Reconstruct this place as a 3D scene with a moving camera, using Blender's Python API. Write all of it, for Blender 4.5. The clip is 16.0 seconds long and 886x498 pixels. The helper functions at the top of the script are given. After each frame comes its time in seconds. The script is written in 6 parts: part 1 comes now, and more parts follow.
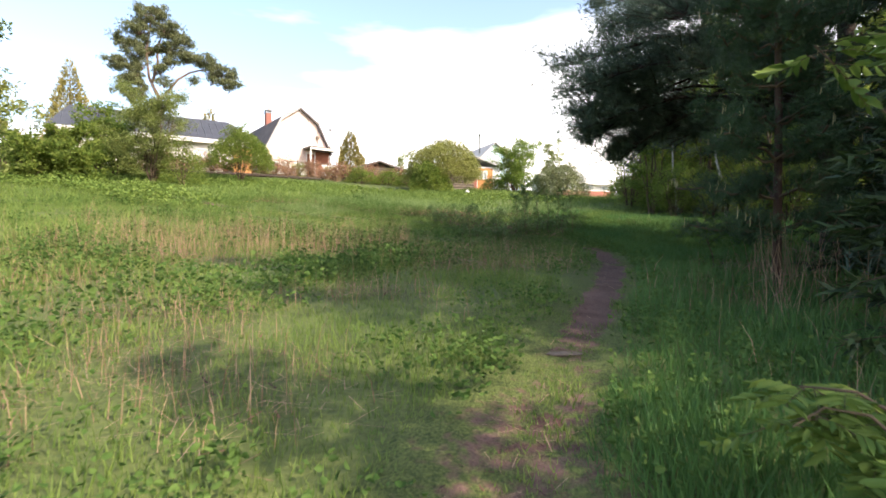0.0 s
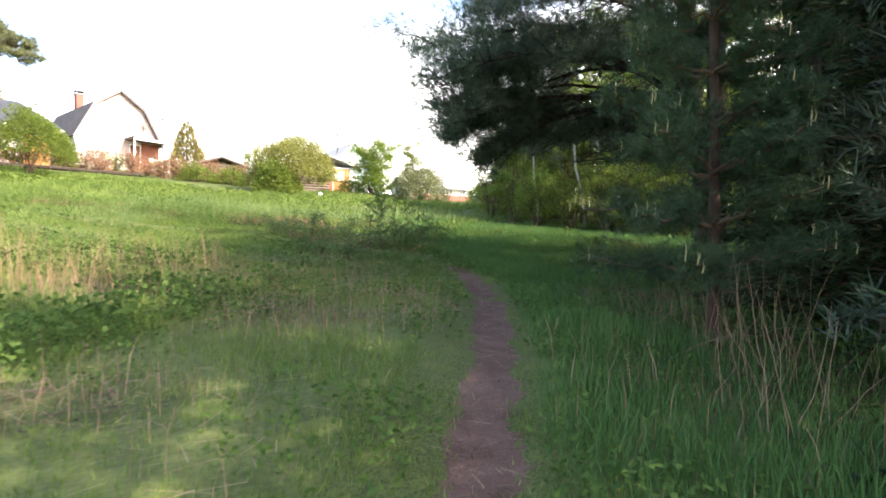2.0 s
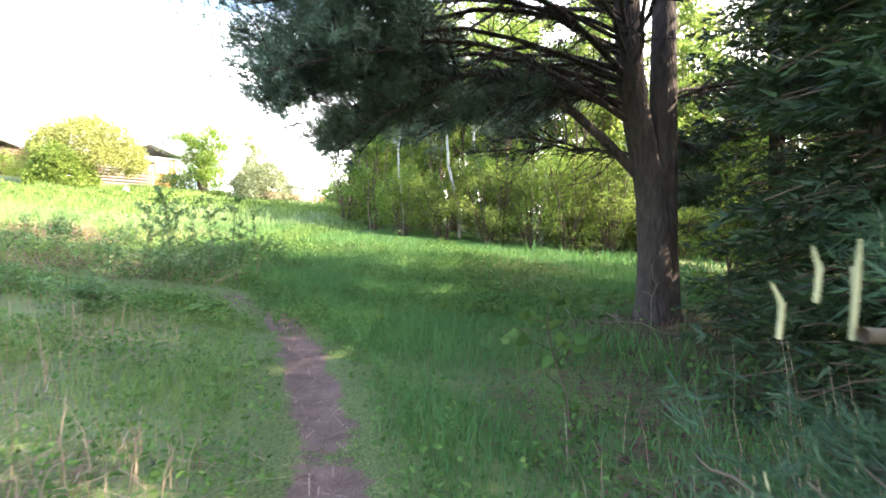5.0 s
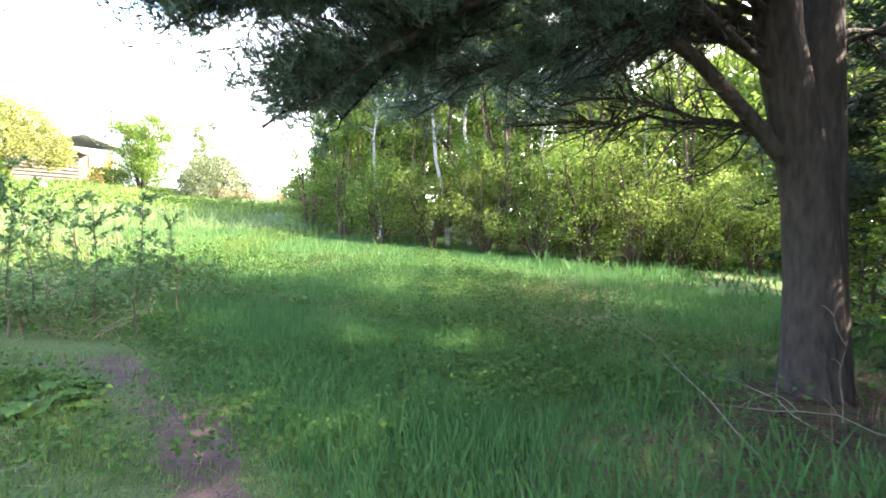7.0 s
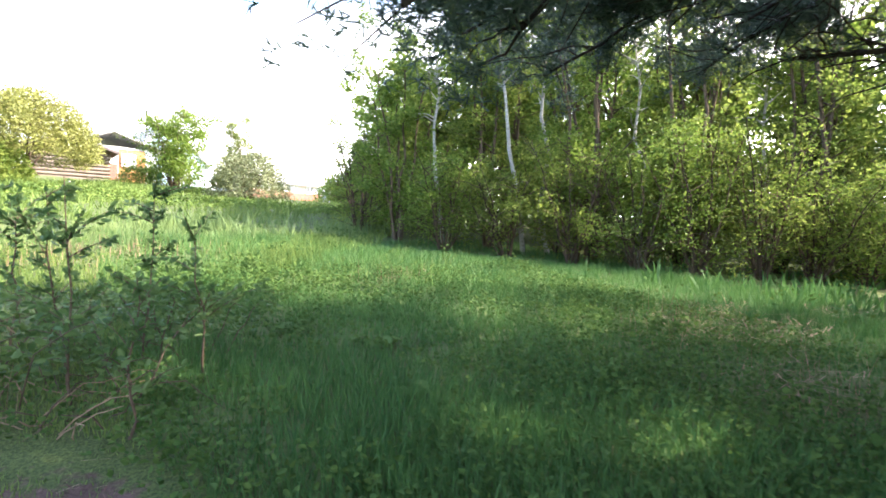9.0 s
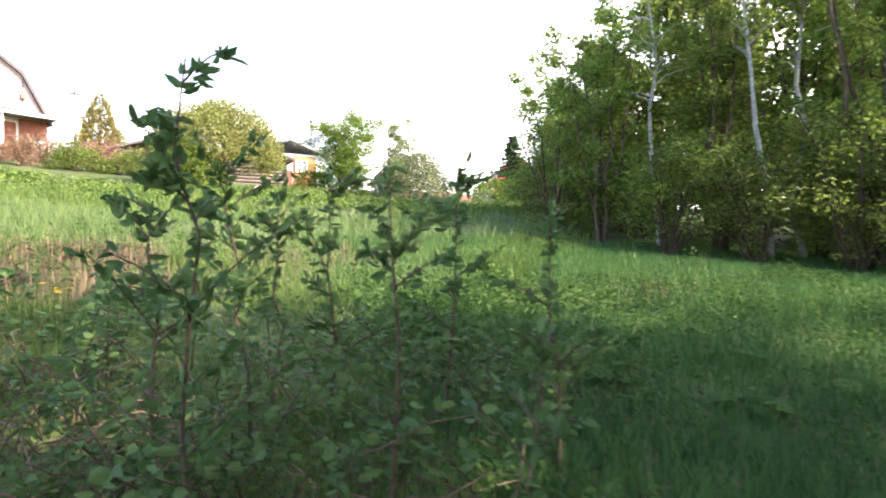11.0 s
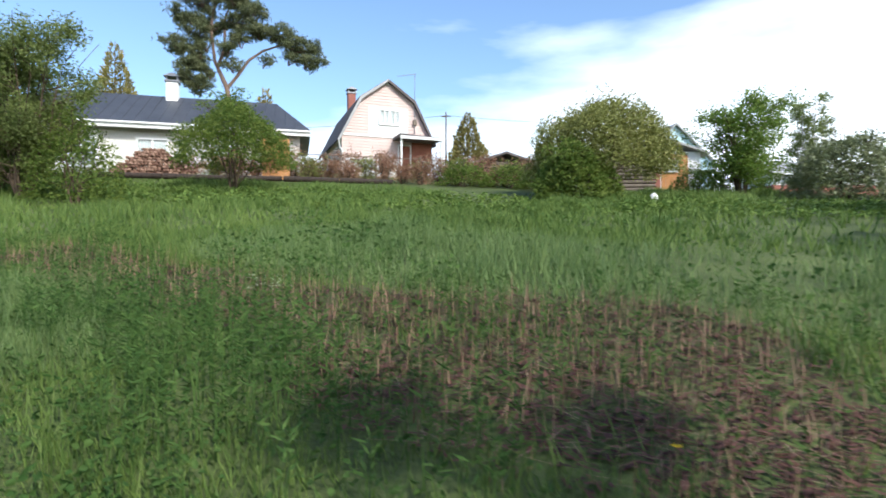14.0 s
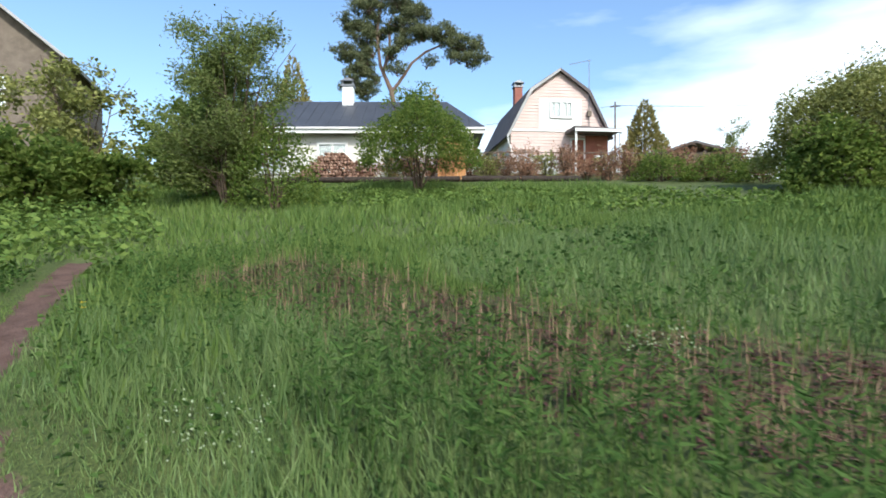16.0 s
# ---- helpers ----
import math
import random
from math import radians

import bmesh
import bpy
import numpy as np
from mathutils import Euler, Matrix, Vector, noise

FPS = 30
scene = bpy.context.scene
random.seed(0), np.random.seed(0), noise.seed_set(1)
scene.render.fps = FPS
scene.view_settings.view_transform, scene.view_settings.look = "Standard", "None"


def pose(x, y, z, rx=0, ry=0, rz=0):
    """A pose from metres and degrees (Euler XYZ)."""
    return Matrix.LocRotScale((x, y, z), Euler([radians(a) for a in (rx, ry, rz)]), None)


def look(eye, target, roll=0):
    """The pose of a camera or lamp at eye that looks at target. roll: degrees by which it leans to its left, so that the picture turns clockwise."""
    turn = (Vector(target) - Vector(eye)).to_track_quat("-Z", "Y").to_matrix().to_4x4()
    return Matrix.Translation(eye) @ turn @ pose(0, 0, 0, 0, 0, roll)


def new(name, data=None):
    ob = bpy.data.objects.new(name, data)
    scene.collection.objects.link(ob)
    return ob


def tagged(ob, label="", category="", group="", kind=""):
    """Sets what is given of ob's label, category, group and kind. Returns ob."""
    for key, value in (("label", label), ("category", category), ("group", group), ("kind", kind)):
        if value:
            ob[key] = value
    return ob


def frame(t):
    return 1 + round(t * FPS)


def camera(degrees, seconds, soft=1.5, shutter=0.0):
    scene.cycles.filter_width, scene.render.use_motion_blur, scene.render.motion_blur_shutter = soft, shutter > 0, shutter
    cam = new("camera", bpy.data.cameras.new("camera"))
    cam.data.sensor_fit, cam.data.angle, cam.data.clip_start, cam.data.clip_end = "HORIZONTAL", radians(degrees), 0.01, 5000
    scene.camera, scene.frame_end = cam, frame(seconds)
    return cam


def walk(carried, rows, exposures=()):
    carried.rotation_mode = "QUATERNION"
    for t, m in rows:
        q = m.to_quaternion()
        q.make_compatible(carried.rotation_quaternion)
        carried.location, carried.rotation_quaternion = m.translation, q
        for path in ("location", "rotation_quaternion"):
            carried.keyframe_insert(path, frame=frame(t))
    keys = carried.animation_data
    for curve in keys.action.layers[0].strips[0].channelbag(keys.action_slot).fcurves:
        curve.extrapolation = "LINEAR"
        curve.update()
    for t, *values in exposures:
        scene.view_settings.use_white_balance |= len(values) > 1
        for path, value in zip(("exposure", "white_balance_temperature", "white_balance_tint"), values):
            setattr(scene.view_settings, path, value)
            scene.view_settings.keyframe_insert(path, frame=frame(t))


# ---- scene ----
cam = camera(78.0, 16.0, soft=1.7, shutter=0.25)
PATH = [
    (0.0, (-0.053, 0.129, 1.386), (0.051, 5.128, 1.364), 0.12),
    (0.5, (-0.005, 0.693, 1.499), (0.269, 5.686, 1.481), -0.02),
    (1.0, (0.095, 1.288, 1.599), (0.737, 6.247, 1.588), -0.03),
    (1.5, (0.269, 1.922, 1.682), (1.280, 6.819, 1.664), 0.00),
    (2.0, (0.510, 2.575, 1.768), (1.862, 7.389, 1.761), -0.01),
    (2.5, (0.792, 3.231, 1.847), (2.482, 7.937, 1.837), 0.06),
    (3.0, (1.035, 3.878, 1.939), (2.948, 8.497, 1.930), 0.04),
    (3.5, (1.247, 4.526, 2.031), (3.309, 9.081, 2.021), 0.10),
    (4.0, (1.440, 5.176, 2.110), (3.623, 9.674, 2.100), 0.01),
    (6.5, (2.991, 8.754, 2.445), (5.890, 12.827, 2.434), -0.01),
    (7.0, (3.102, 9.510, 2.520), (5.928, 13.634, 2.503), -0.07),
    (7.5, (3.328, 10.192, 2.569), (6.103, 14.352, 2.553), 0.01),
    (8.0, (3.575, 10.907, 2.608), (6.312, 15.091, 2.595), -0.01),
    (10.5, (3.142, 13.467, 2.741), (5.072, 18.079, 2.728), 0.02),
    (11.0, (2.909, 14.050, 2.758), (4.385, 18.827, 2.744), -0.12),
    (11.5, (2.629, 14.606, 2.806), (3.629, 19.505, 2.795), 0.01),
    (12.0, (2.288, 15.165, 2.884), (2.844, 20.134, 2.870), -0.01),
    (12.5, (1.885, 15.719, 2.995), (1.954, 20.718, 2.996), -0.12),
    (13.0, (1.420, 16.223, 3.133), (1.056, 21.210, 3.125), 0.04),
    (13.5, (0.875, 16.668, 3.253), (0.014, 21.593, 3.249), -0.00),
    (14.0, (0.269, 17.105, 3.336), (-1.025, 21.935, 3.323), 0.02),
    (14.5, (-0.367, 17.509, 3.394), (-2.049, 22.217, 3.383), -0.04),
    (15.0, (-0.994, 17.859, 3.436), (-2.952, 22.460, 3.422), -0.01),
    (15.5, (-1.592, 18.162, 3.477), (-3.872, 22.612, 3.466), -0.01),
    (16.0, (-2.170, 18.441, 3.515), (-4.636, 22.790, 3.501), -0.03),
]
walk(cam, [(t, look(eye, target, roll)) for t, eye, target, roll in PATH],
     [(0.0, 1.55, 7000, 14), (1.5, 1.98, 7150, 14), (3.5, 3.1, 7050, 13), (6.5, 3.7, 6500, 13), (8.0, 3.2, 6450, 15), (11.0, 2.3, 6550, 17), (12.5, 1.45, 6600, 12), (14.0, 0.74, 5700, 7), (16.0, 0.70, 5750, 5)])

# ---- world, sun, exposure ----
SUN_AZ, SUN_EL = 128.0, 38.0          # degrees clockwise from +y, and above the horizon
world = bpy.data.worlds.new("sky_world")
scene.world = world
world.use_nodes = True
wn, wl = world.node_tree.nodes, world.node_tree.links
sky = wn.new("ShaderNodeTexSky")
sky.sky_type, sky.sun_disc = "NISHITA", False
sky.sun_elevation, sky.sun_rotation = radians(SUN_EL), radians(SUN_AZ)
sky.air_density, sky.dust_density, sky.ozone_density = 1.0, 1.6, 1.1
coord = wn.new("ShaderNodeTexCoord")
stretch = wn.new("ShaderNodeMapping")
stretch.inputs["Scale"].default_value = (1.3, 1.3, 5.0)
stretch.inputs["Location"].default_value = (0.35, 0.1, 0.0)
cloud_noise = wn.new("ShaderNodeTexNoise")
cloud_noise.inputs["Scale"].default_value, cloud_noise.inputs["Detail"].default_value = 1.5, 6.0
split = wn.new("ShaderNodeSeparateXYZ")
drop = wn.new("ShaderNodeMath")
drop.operation = "MULTIPLY_ADD"
drop.inputs[1].default_value, drop.inputs[2].default_value = -1.4, 0.41
total = wn.new("ShaderNodeMath")
total.operation = "ADD"
ramp = wn.new("ShaderNodeValToRGB")
ramp.color_ramp.elements[0].position, ramp.color_ramp.elements[1].position = 0.40, 0.78
blend = wn.new("ShaderNodeMix")
blend.data_type = "RGBA"
blend.inputs[7].default_value = (8.2, 8.1, 7.9, 1)
wl.new(coord.outputs["Generated"], stretch.inputs["Vector"])
wl.new(stretch.outputs["Vector"], cloud_noise.inputs["Vector"])
wl.new(coord.outputs["Generated"], split.inputs["Vector"])
wl.new(split.outputs["Z"], drop.inputs[0])
wl.new(cloud_noise.outputs["Fac"], total.inputs[0])
east = wn.new("ShaderNodeMath")
east.operation = "MULTIPLY_ADD"
east.inputs[1].default_value = 0.42
wl.new(split.outputs["X"], east.inputs[0])
wl.new(drop.outputs[0], east.inputs[2])
wl.new(east.outputs[0], total.inputs[1])
wl.new(total.outputs[0], ramp.inputs["Fac"])
wl.new(ramp.outputs["Color"], blend.inputs[0])
wl.new(sky.outputs["Color"], blend.inputs[6])
wl.new(blend.outputs[2], wn["Background"].inputs["Color"])
wn["Background"].inputs["Strength"].default_value = 0.15

sun = new("sun", bpy.data.lights.new("sun", "SUN"))
sun.data.energy, sun.data.angle, sun.data.color = 2.86, radians(0.6), (1.0, 0.92, 0.78)
_a, _e = radians(SUN_AZ), radians(SUN_EL)
sun_way = Vector((math.sin(_a) * math.cos(_e), math.cos(_a) * math.cos(_e), math.sin(_e)))
sun.matrix_world = look(sun_way * 200, (0, 0, 0))

# ---- materials ----


def material(name, base, other=None, rough=0.8, scale=4.0, fine=60.0, bump=0.2, island=0.0, through_light=0.0, metal=0.0, object_random=False, spec=0.3, stretch_z=1.0):
    """Two colours mixed by a coarse and a fine noise, varied by piece, with relief; leaves let light through."""
    m = bpy.data.materials.new(name)
    m.use_nodes = True
    n, l = m.node_tree.nodes, m.node_tree.links
    p = n["Principled BSDF"]
    p.inputs["Roughness"].default_value, p.inputs["Metallic"].default_value = rough, metal
    p.inputs["Specular IOR Level"].default_value = spec
    where = n.new("ShaderNodeNewGeometry")
    squash = n.new("ShaderNodeMapping")
    squash.inputs["Scale"].default_value = (1, 1, stretch_z)
    l.new(where.outputs["Position"], squash.inputs["Vector"])
    coarse, grain = n.new("ShaderNodeTexNoise"), n.new("ShaderNodeTexNoise")
    coarse.inputs["Scale"].default_value, coarse.inputs["Detail"].default_value = scale, 4.0
    grain.inputs["Scale"].default_value, grain.inputs["Detail"].default_value = fine, 3.0
    for t in (coarse, grain):
        l.new(squash.outputs["Vector"], t.inputs["Vector"])
    add = n.new("ShaderNodeMath")
    add.operation = "MULTIPLY_ADD"
    add.inputs[1].default_value = 0.5
    l.new(grain.outputs["Fac"], add.inputs[0])
    half = n.new("ShaderNodeMath")
    half.operation = "MULTIPLY"
    half.inputs[1].default_value = 0.5
    l.new(coarse.outputs["Fac"], half.inputs[0])
    l.new(half.outputs[0], add.inputs[2])
    last = add.outputs[0]
    if island:
        pick = n.new("ShaderNodeObjectInfo") if object_random else where
        jitter = n.new("ShaderNodeMath")
        jitter.operation = "MULTIPLY_ADD"
        jitter.inputs[1].default_value = island
        off = n.new("ShaderNodeMath")
        off.operation = "ADD"
        off.inputs[1].default_value = -island / 2
        l.new(pick.outputs["Random" if object_random else "Random Per Island"], jitter.inputs[0])
        l.new(last, jitter.inputs[2])
        l.new(jitter.outputs[0], off.inputs[0])
        last = off.outputs[0]
    r = n.new("ShaderNodeValToRGB")
    r.color_ramp.elements[0].position, r.color_ramp.elements[1].position = 0.32, 0.68
    r.color_ramp.elements[0].color = (*base, 1)
    r.color_ramp.elements[1].color = (*(other or [c * 1.35 for c in base]), 1)
    l.new(last, r.inputs["Fac"])
    l.new(r.outputs["Color"], p.inputs["Base Color"])
    if bump:
        b = n.new("ShaderNodeBump")
        b.inputs["Strength"].default_value, b.inputs["Distance"].default_value = bump, 0.02
        l.new(grain.outputs["Fac"], b.inputs["Height"])
        l.new(b.outputs["Normal"], p.inputs["Normal"])
    if through_light:
        tr, mix = n.new("ShaderNodeBsdfTranslucent"), n.new("ShaderNodeMixShader")
        mix.inputs[0].default_value = through_light
        l.new(r.outputs["Color"], tr.inputs["Color"])
        l.new(p.outputs["BSDF"], mix.inputs[1])
        l.new(tr.outputs["BSDF"], mix.inputs[2])
        l.new(mix.outputs[0], n["Material Output"].inputs["Surface"])
    return m


M_GROUND = material("earth_and_moss", (0.042, 0.060, 0.018), (0.130, 0.155, 0.045), 0.95, 1.2, 26, 0.8)
M_GRASS = material("meadow_grass", (0.090, 0.155, 0.031), (0.190, 0.258, 0.060), 0.6, 0.5, 5, 0, 0.35, 0.35)
M_LUSH = material("lush_grass", (0.050, 0.128, 0.032), (0.108, 0.222, 0.058), 0.55, 0.7, 5, 0, 0.35, 0.35)
M_BLUE = material("bluish_tall_grass", (0.112, 0.180, 0.055), (0.210, 0.280, 0.092), 0.55, 0.7, 5, 0, 0.3, 0.3)
M_WEED = material("weed_leaf", (0.056, 0.112, 0.026), (0.115, 0.185, 0.046), 0.75, 1.2, 12, 0, 0.35, 0.35, spec=0.12)
M_NETTLE = material("nettle_leaf", (0.095, 0.165, 0.030), (0.195, 0.265, 0.054), 0.7, 1.2, 12, 0, 0.35, 0.3)
M_STRAW = material("dry_stalk", (0.170, 0.100, 0.064), (0.34, 0.230, 0.145), 0.8, 1.0, 20, 0, 0.5)
M_LITTER = material("brown_litter", (0.050, 0.021, 0.016), (0.145, 0.064, 0.046), 0.9, 1.0, 20, 0, 0.6)
M_FLOWER = material("yellow_petal", (0.75, 0.52, 0.02), (0.85, 0.66, 0.05), 0.5, 3, 30, 0, 0.2, 0.2)
M_WHITE_FLOWER = material("pale_flower", (0.30, 0.38, 0.20), (0.48, 0.52, 0.34), 0.6, 3, 30, 0, 0.2, 0.2)
M_NEEDLE = material("pine_needle", (0.042, 0.074, 0.052), (0.105, 0.150, 0.098), 0.45, 1.0, 9, 0, 0.5, 0.2)
M_NEEDLE_YOUNG = material("young_pine_needle", (0.024, 0.056, 0.026), (0.064, 0.114, 0.046), 0.5, 1.0, 9, 0, 0.5, 0.15)
M_SPRUCE = material("spruce_needle", (0.014, 0.032, 0.012), (0.045, 0.075, 0.022), 0.55, 1.0, 9, 0, 0.5, 0.1)
M_CANDLE = material("pine_candle", (0.22, 0.20, 0.09), (0.36, 0.31, 0.16), 0.7, 6, 60, 0.2, 0.4)
M_LEAF = material("thicket_leaf", (0.120, 0.185, 0.034), (0.255, 0.315, 0.070), 0.6, 0.6, 8, 0, 0.5, 0.65, spec=0.2)
M_LEAF_DARK = material("willow_leaf", (0.140, 0.180, 0.046), (0.250, 0.290, 0.086), 0.6, 0.8, 8, 0, 0.5, 0.45)
M_LEAF_BRIGHT = material("fresh_leaf", (0.110, 0.190, 0.026), (0.230, 0.310, 0.060), 0.5, 0.8, 8, 0, 0.5, 0.5)
M_LEAF_OLIVE = material("olive_leaf", (0.190, 0.212, 0.050), (0.315, 0.312, 0.095), 0.5, 0.8, 8, 0, 0.5, 0.35)
M_LEAF_PALE = material("silvery_leaf", (0.17, 0.20, 0.09), (0.30, 0.32, 0.17), 0.5, 0.8, 8, 0, 0.5, 0.35)
M_LEAF_BERRY = material("bramble_leaf", (0.075, 0.140, 0.040), (0.155, 0.235, 0.072), 0.5, 2.0, 14, 0, 0.5, 0.42, spec=0.3)
M_THUJA = material("conical_conifer_foliage", (0.200, 0.185, 0.050), (0.340, 0.280, 0.095), 0.7, 1.0, 8, 0, 0.5, 0.15)
M_BARK = material("pine_bark", (0.022, 0.017, 0.014), (0.080, 0.058, 0.046), 0.95, 9.0, 22, 2.0, stretch_z=0.3)
M_BARK_RED = material("reddish_pine_bark", (0.12, 0.078, 0.058), (0.22, 0.150, 0.110), 0.9, 5.0, 28, 0.8, stretch_z=0.4)
M_BARK_YOUNG = material("young_pine_bark", (0.034, 0.021, 0.016), (0.085, 0.050, 0.036), 0.9, 6.0, 30, 0.8, stretch_z=0.4)
M_BIRCH = material("pale_birch_bark", (0.22, 0.20, 0.16), (0.55, 0.52, 0.46), 0.7, 5.0, 30, 0.4, stretch_z=3.0)
M_TWIG = material("brown_twig", (0.060, 0.042, 0.028), (0.150, 0.105, 0.065), 0.9, 4.0, 40, 0.4, 0.4)
M_SIDING = material("pinkish_beige_siding", (0.60, 0.445, 0.395), (0.70, 0.555, 0.50), 0.6, 1.5, 30, 0.1)
M_WHITE = material("white_paint", (0.72, 0.71, 0.68), (0.84, 0.83, 0.80), 0.6, 1.5, 30, 0.1)
M_CREAM = material("cream_render", (0.66, 0.62, 0.54), (0.80, 0.77, 0.70), 0.85, 1.5, 40, 0.3)
M_ROOF_DARK = material("dark_grey_metal_roof", (0.045, 0.047, 0.056), (0.075, 0.078, 0.090), 0.5, 1.5, 30, 0.15)
M_ROOF_BROWN = material("brown_grey_roofing", (0.085, 0.070, 0.068), (0.150, 0.125, 0.118), 0.8, 1.5, 30, 0.3)
M_ROOF_GREY = material("weathered_grey_sheet_roof", (0.30, 0.29, 0.28), (0.46, 0.45, 0.44), 0.7, 1.5, 30, 0.3)
M_ROOF_RED = material("red_metal_roof", (0.38, 0.045, 0.040), (0.50, 0.075, 0.060), 0.5, 1.5, 30, 0.1)
M_BRICK = material("red_brick_paint", (0.24, 0.090, 0.070), (0.34, 0.140, 0.105), 0.85, 2.5, 40, 0.4, stretch_z=3.0)
M_DOOR = material("red_brown_door", (0.22, 0.075, 0.045), (0.33, 0.120, 0.070), 0.6, 2.5, 40, 0.2)
M_WOOD = material("grey_weathered_wood", (0.10, 0.078, 0.060), (0.23, 0.185, 0.145), 0.9, 2.5, 40, 0.5, 0.3)
M_ORANGE = material("orange_brown_planks", (0.38, 0.17, 0.060), (0.52, 0.26, 0.100), 0.7, 2.5, 40, 0.3)
M_BLUEWALL = material("pale_blue_paint", (0.42, 0.58, 0.62), (0.56, 0.70, 0.74), 0.7, 1.5, 30, 0.1)
M_METAL = material("dull_metal", (0.16, 0.16, 0.17), (0.26, 0.26, 0.27), 0.45, 4, 60, 0.1, metal=0.8)
M_TARP = material("blue_tarpaulin", (0.03, 0.10, 0.42), (0.06, 0.17, 0.58), 0.4, 3, 30, 0.3)
M_SAND = material("pale_sand", (0.42, 0.35, 0.27), (0.58, 0.50, 0.40), 0.95, 2, 40, 0.6)
M_CURTAIN = material("pale_curtain", (0.27, 0.28, 0.28), (0.40, 0.41, 0.40), 0.9, 6, 40, 0.2)
M_GLASS = bpy.data.materials.new("window_glass")
M_GLASS.use_nodes = True
_g = M_GLASS.node_tree.nodes["Principled BSDF"]
_g.inputs["Base Color"].default_value = (0.9, 0.95, 0.95, 1)
_g.inputs["Roughness"].default_value, _g.inputs["Transmission Weight"].default_value = 0.02, 1.0



def worn_turf(name):
    """Mossy earth that gives way to bare soil where the path's turf is worn, along a ragged line."""
    m = bpy.data.materials.new(name)
    m.use_nodes = True
    n, l = m.node_tree.nodes, m.node_tree.links
    p = n["Principled BSDF"]
    p.inputs["Roughness"].default_value, p.inputs["Specular IOR Level"].default_value = 0.95, 0.2
    where, worn = n.new("ShaderNodeNewGeometry"), n.new("ShaderNodeAttribute")
    worn.attribute_name = "worn"
    ragged, fine, clods = (n.new("ShaderNodeTexNoise") for _ in range(3))
    for t, sc, de in ((ragged, 11.0, 6.0), (fine, 60.0, 4.0), (clods, 5.0, 5.0)):
        t.inputs["Scale"].default_value, t.inputs["Detail"].default_value = sc, de
        l.new(where.outputs["Position"], t.inputs["Vector"])
    edge = n.new("ShaderNodeMath")
    edge.operation = "MULTIPLY_ADD"
    edge.inputs[1].default_value = 1.3
    l.new(ragged.outputs["Fac"], edge.inputs[0])
    l.new(worn.outputs["Fac"], edge.inputs[2])
    cut = n.new("ShaderNodeValToRGB")
    cut.color_ramp.elements[0].position, cut.color_ramp.elements[1].position = 0.46, 0.60
    half = n.new("ShaderNodeMath")
    half.operation = "MULTIPLY"
    half.inputs[1].default_value = 0.5
    l.new(edge.outputs[0], half.inputs[0])
    l.new(half.outputs[0], cut.inputs["Fac"])
    tones = []
    for t, a, b in ((fine, (0.042, 0.060, 0.018), (0.125, 0.150, 0.044)), (clods, (0.075, 0.042, 0.032), (0.185, 0.115, 0.090))):
        r = n.new("ShaderNodeValToRGB")
        r.color_ramp.elements[0].position, r.color_ramp.elements[1].position = 0.33, 0.68
        r.color_ramp.elements[0].color, r.color_ramp.elements[1].color = (*a, 1), (*b, 1)
        mixed = n.new("ShaderNodeMath")
        mixed.operation = "MULTIPLY_ADD"
        mixed.inputs[1].default_value = 0.45
        off = n.new("ShaderNodeMath")
        off.operation = "MULTIPLY"
        off.inputs[1].default_value = 0.55
        l.new(t.outputs["Fac"], off.inputs[0])
        l.new(fine.outputs["Fac"], mixed.inputs[0])
        l.new(off.outputs[0], mixed.inputs[2])
        l.new(mixed.outputs[0], r.inputs["Fac"])
        tones.append(r)
    mix = n.new("ShaderNodeMix")
    mix.data_type = "RGBA"
    l.new(cut.outputs["Color"], mix.inputs[0])
    l.new(tones[0].outputs["Color"], mix.inputs[6])
    l.new(tones[1].outputs["Color"], mix.inputs[7])
    l.new(mix.outputs[2], p.inputs["Base Color"])
    b = n.new("ShaderNodeBump")
    b.inputs["Strength"].default_value, b.inputs["Distance"].default_value = 0.9, 0.02
    l.new(fine.outputs["Fac"], b.inputs["Height"])
    l.new(b.outputs["Normal"], p.inputs["Normal"])
    return m


M_SOIL = worn_turf("trodden_soil")

# ---- shapes ----
rng = np.random.default_rng(7)


def H(x, y):
    """Height of the sloping ground; it levels out far from the meadow."""
    x, y = np.asarray(x, float), np.asarray(y, float)
    xs, ys = 45 * np.tanh(x / 45), 30 + 46 * np.tanh((y - 30) / 46)
    dip = lambda a, b, s: np.exp(-((x - a) ** 2 + (y - b) ** 2) / s ** 2)
    return (-0.546 + 0.0006 * xs + 0.13834 * ys - 0.00154 * xs * ys + 0.000658 * ys ** 2 - 0.0000082 * ys ** 3 + 0.00136 * xs ** 2 - 0.143 * dip(3, 14, 4.5) + 0.317 * dip(1.5, 6, 5)
            + 0.04 * np.sin(0.9 * x + 0.4 * y) * np.sin(0.7 * y - 0.3 * x) * np.exp(-(np.abs(x) + np.abs(y - 15)) / 40))


def h(x, y):
    return float(H(x, y))


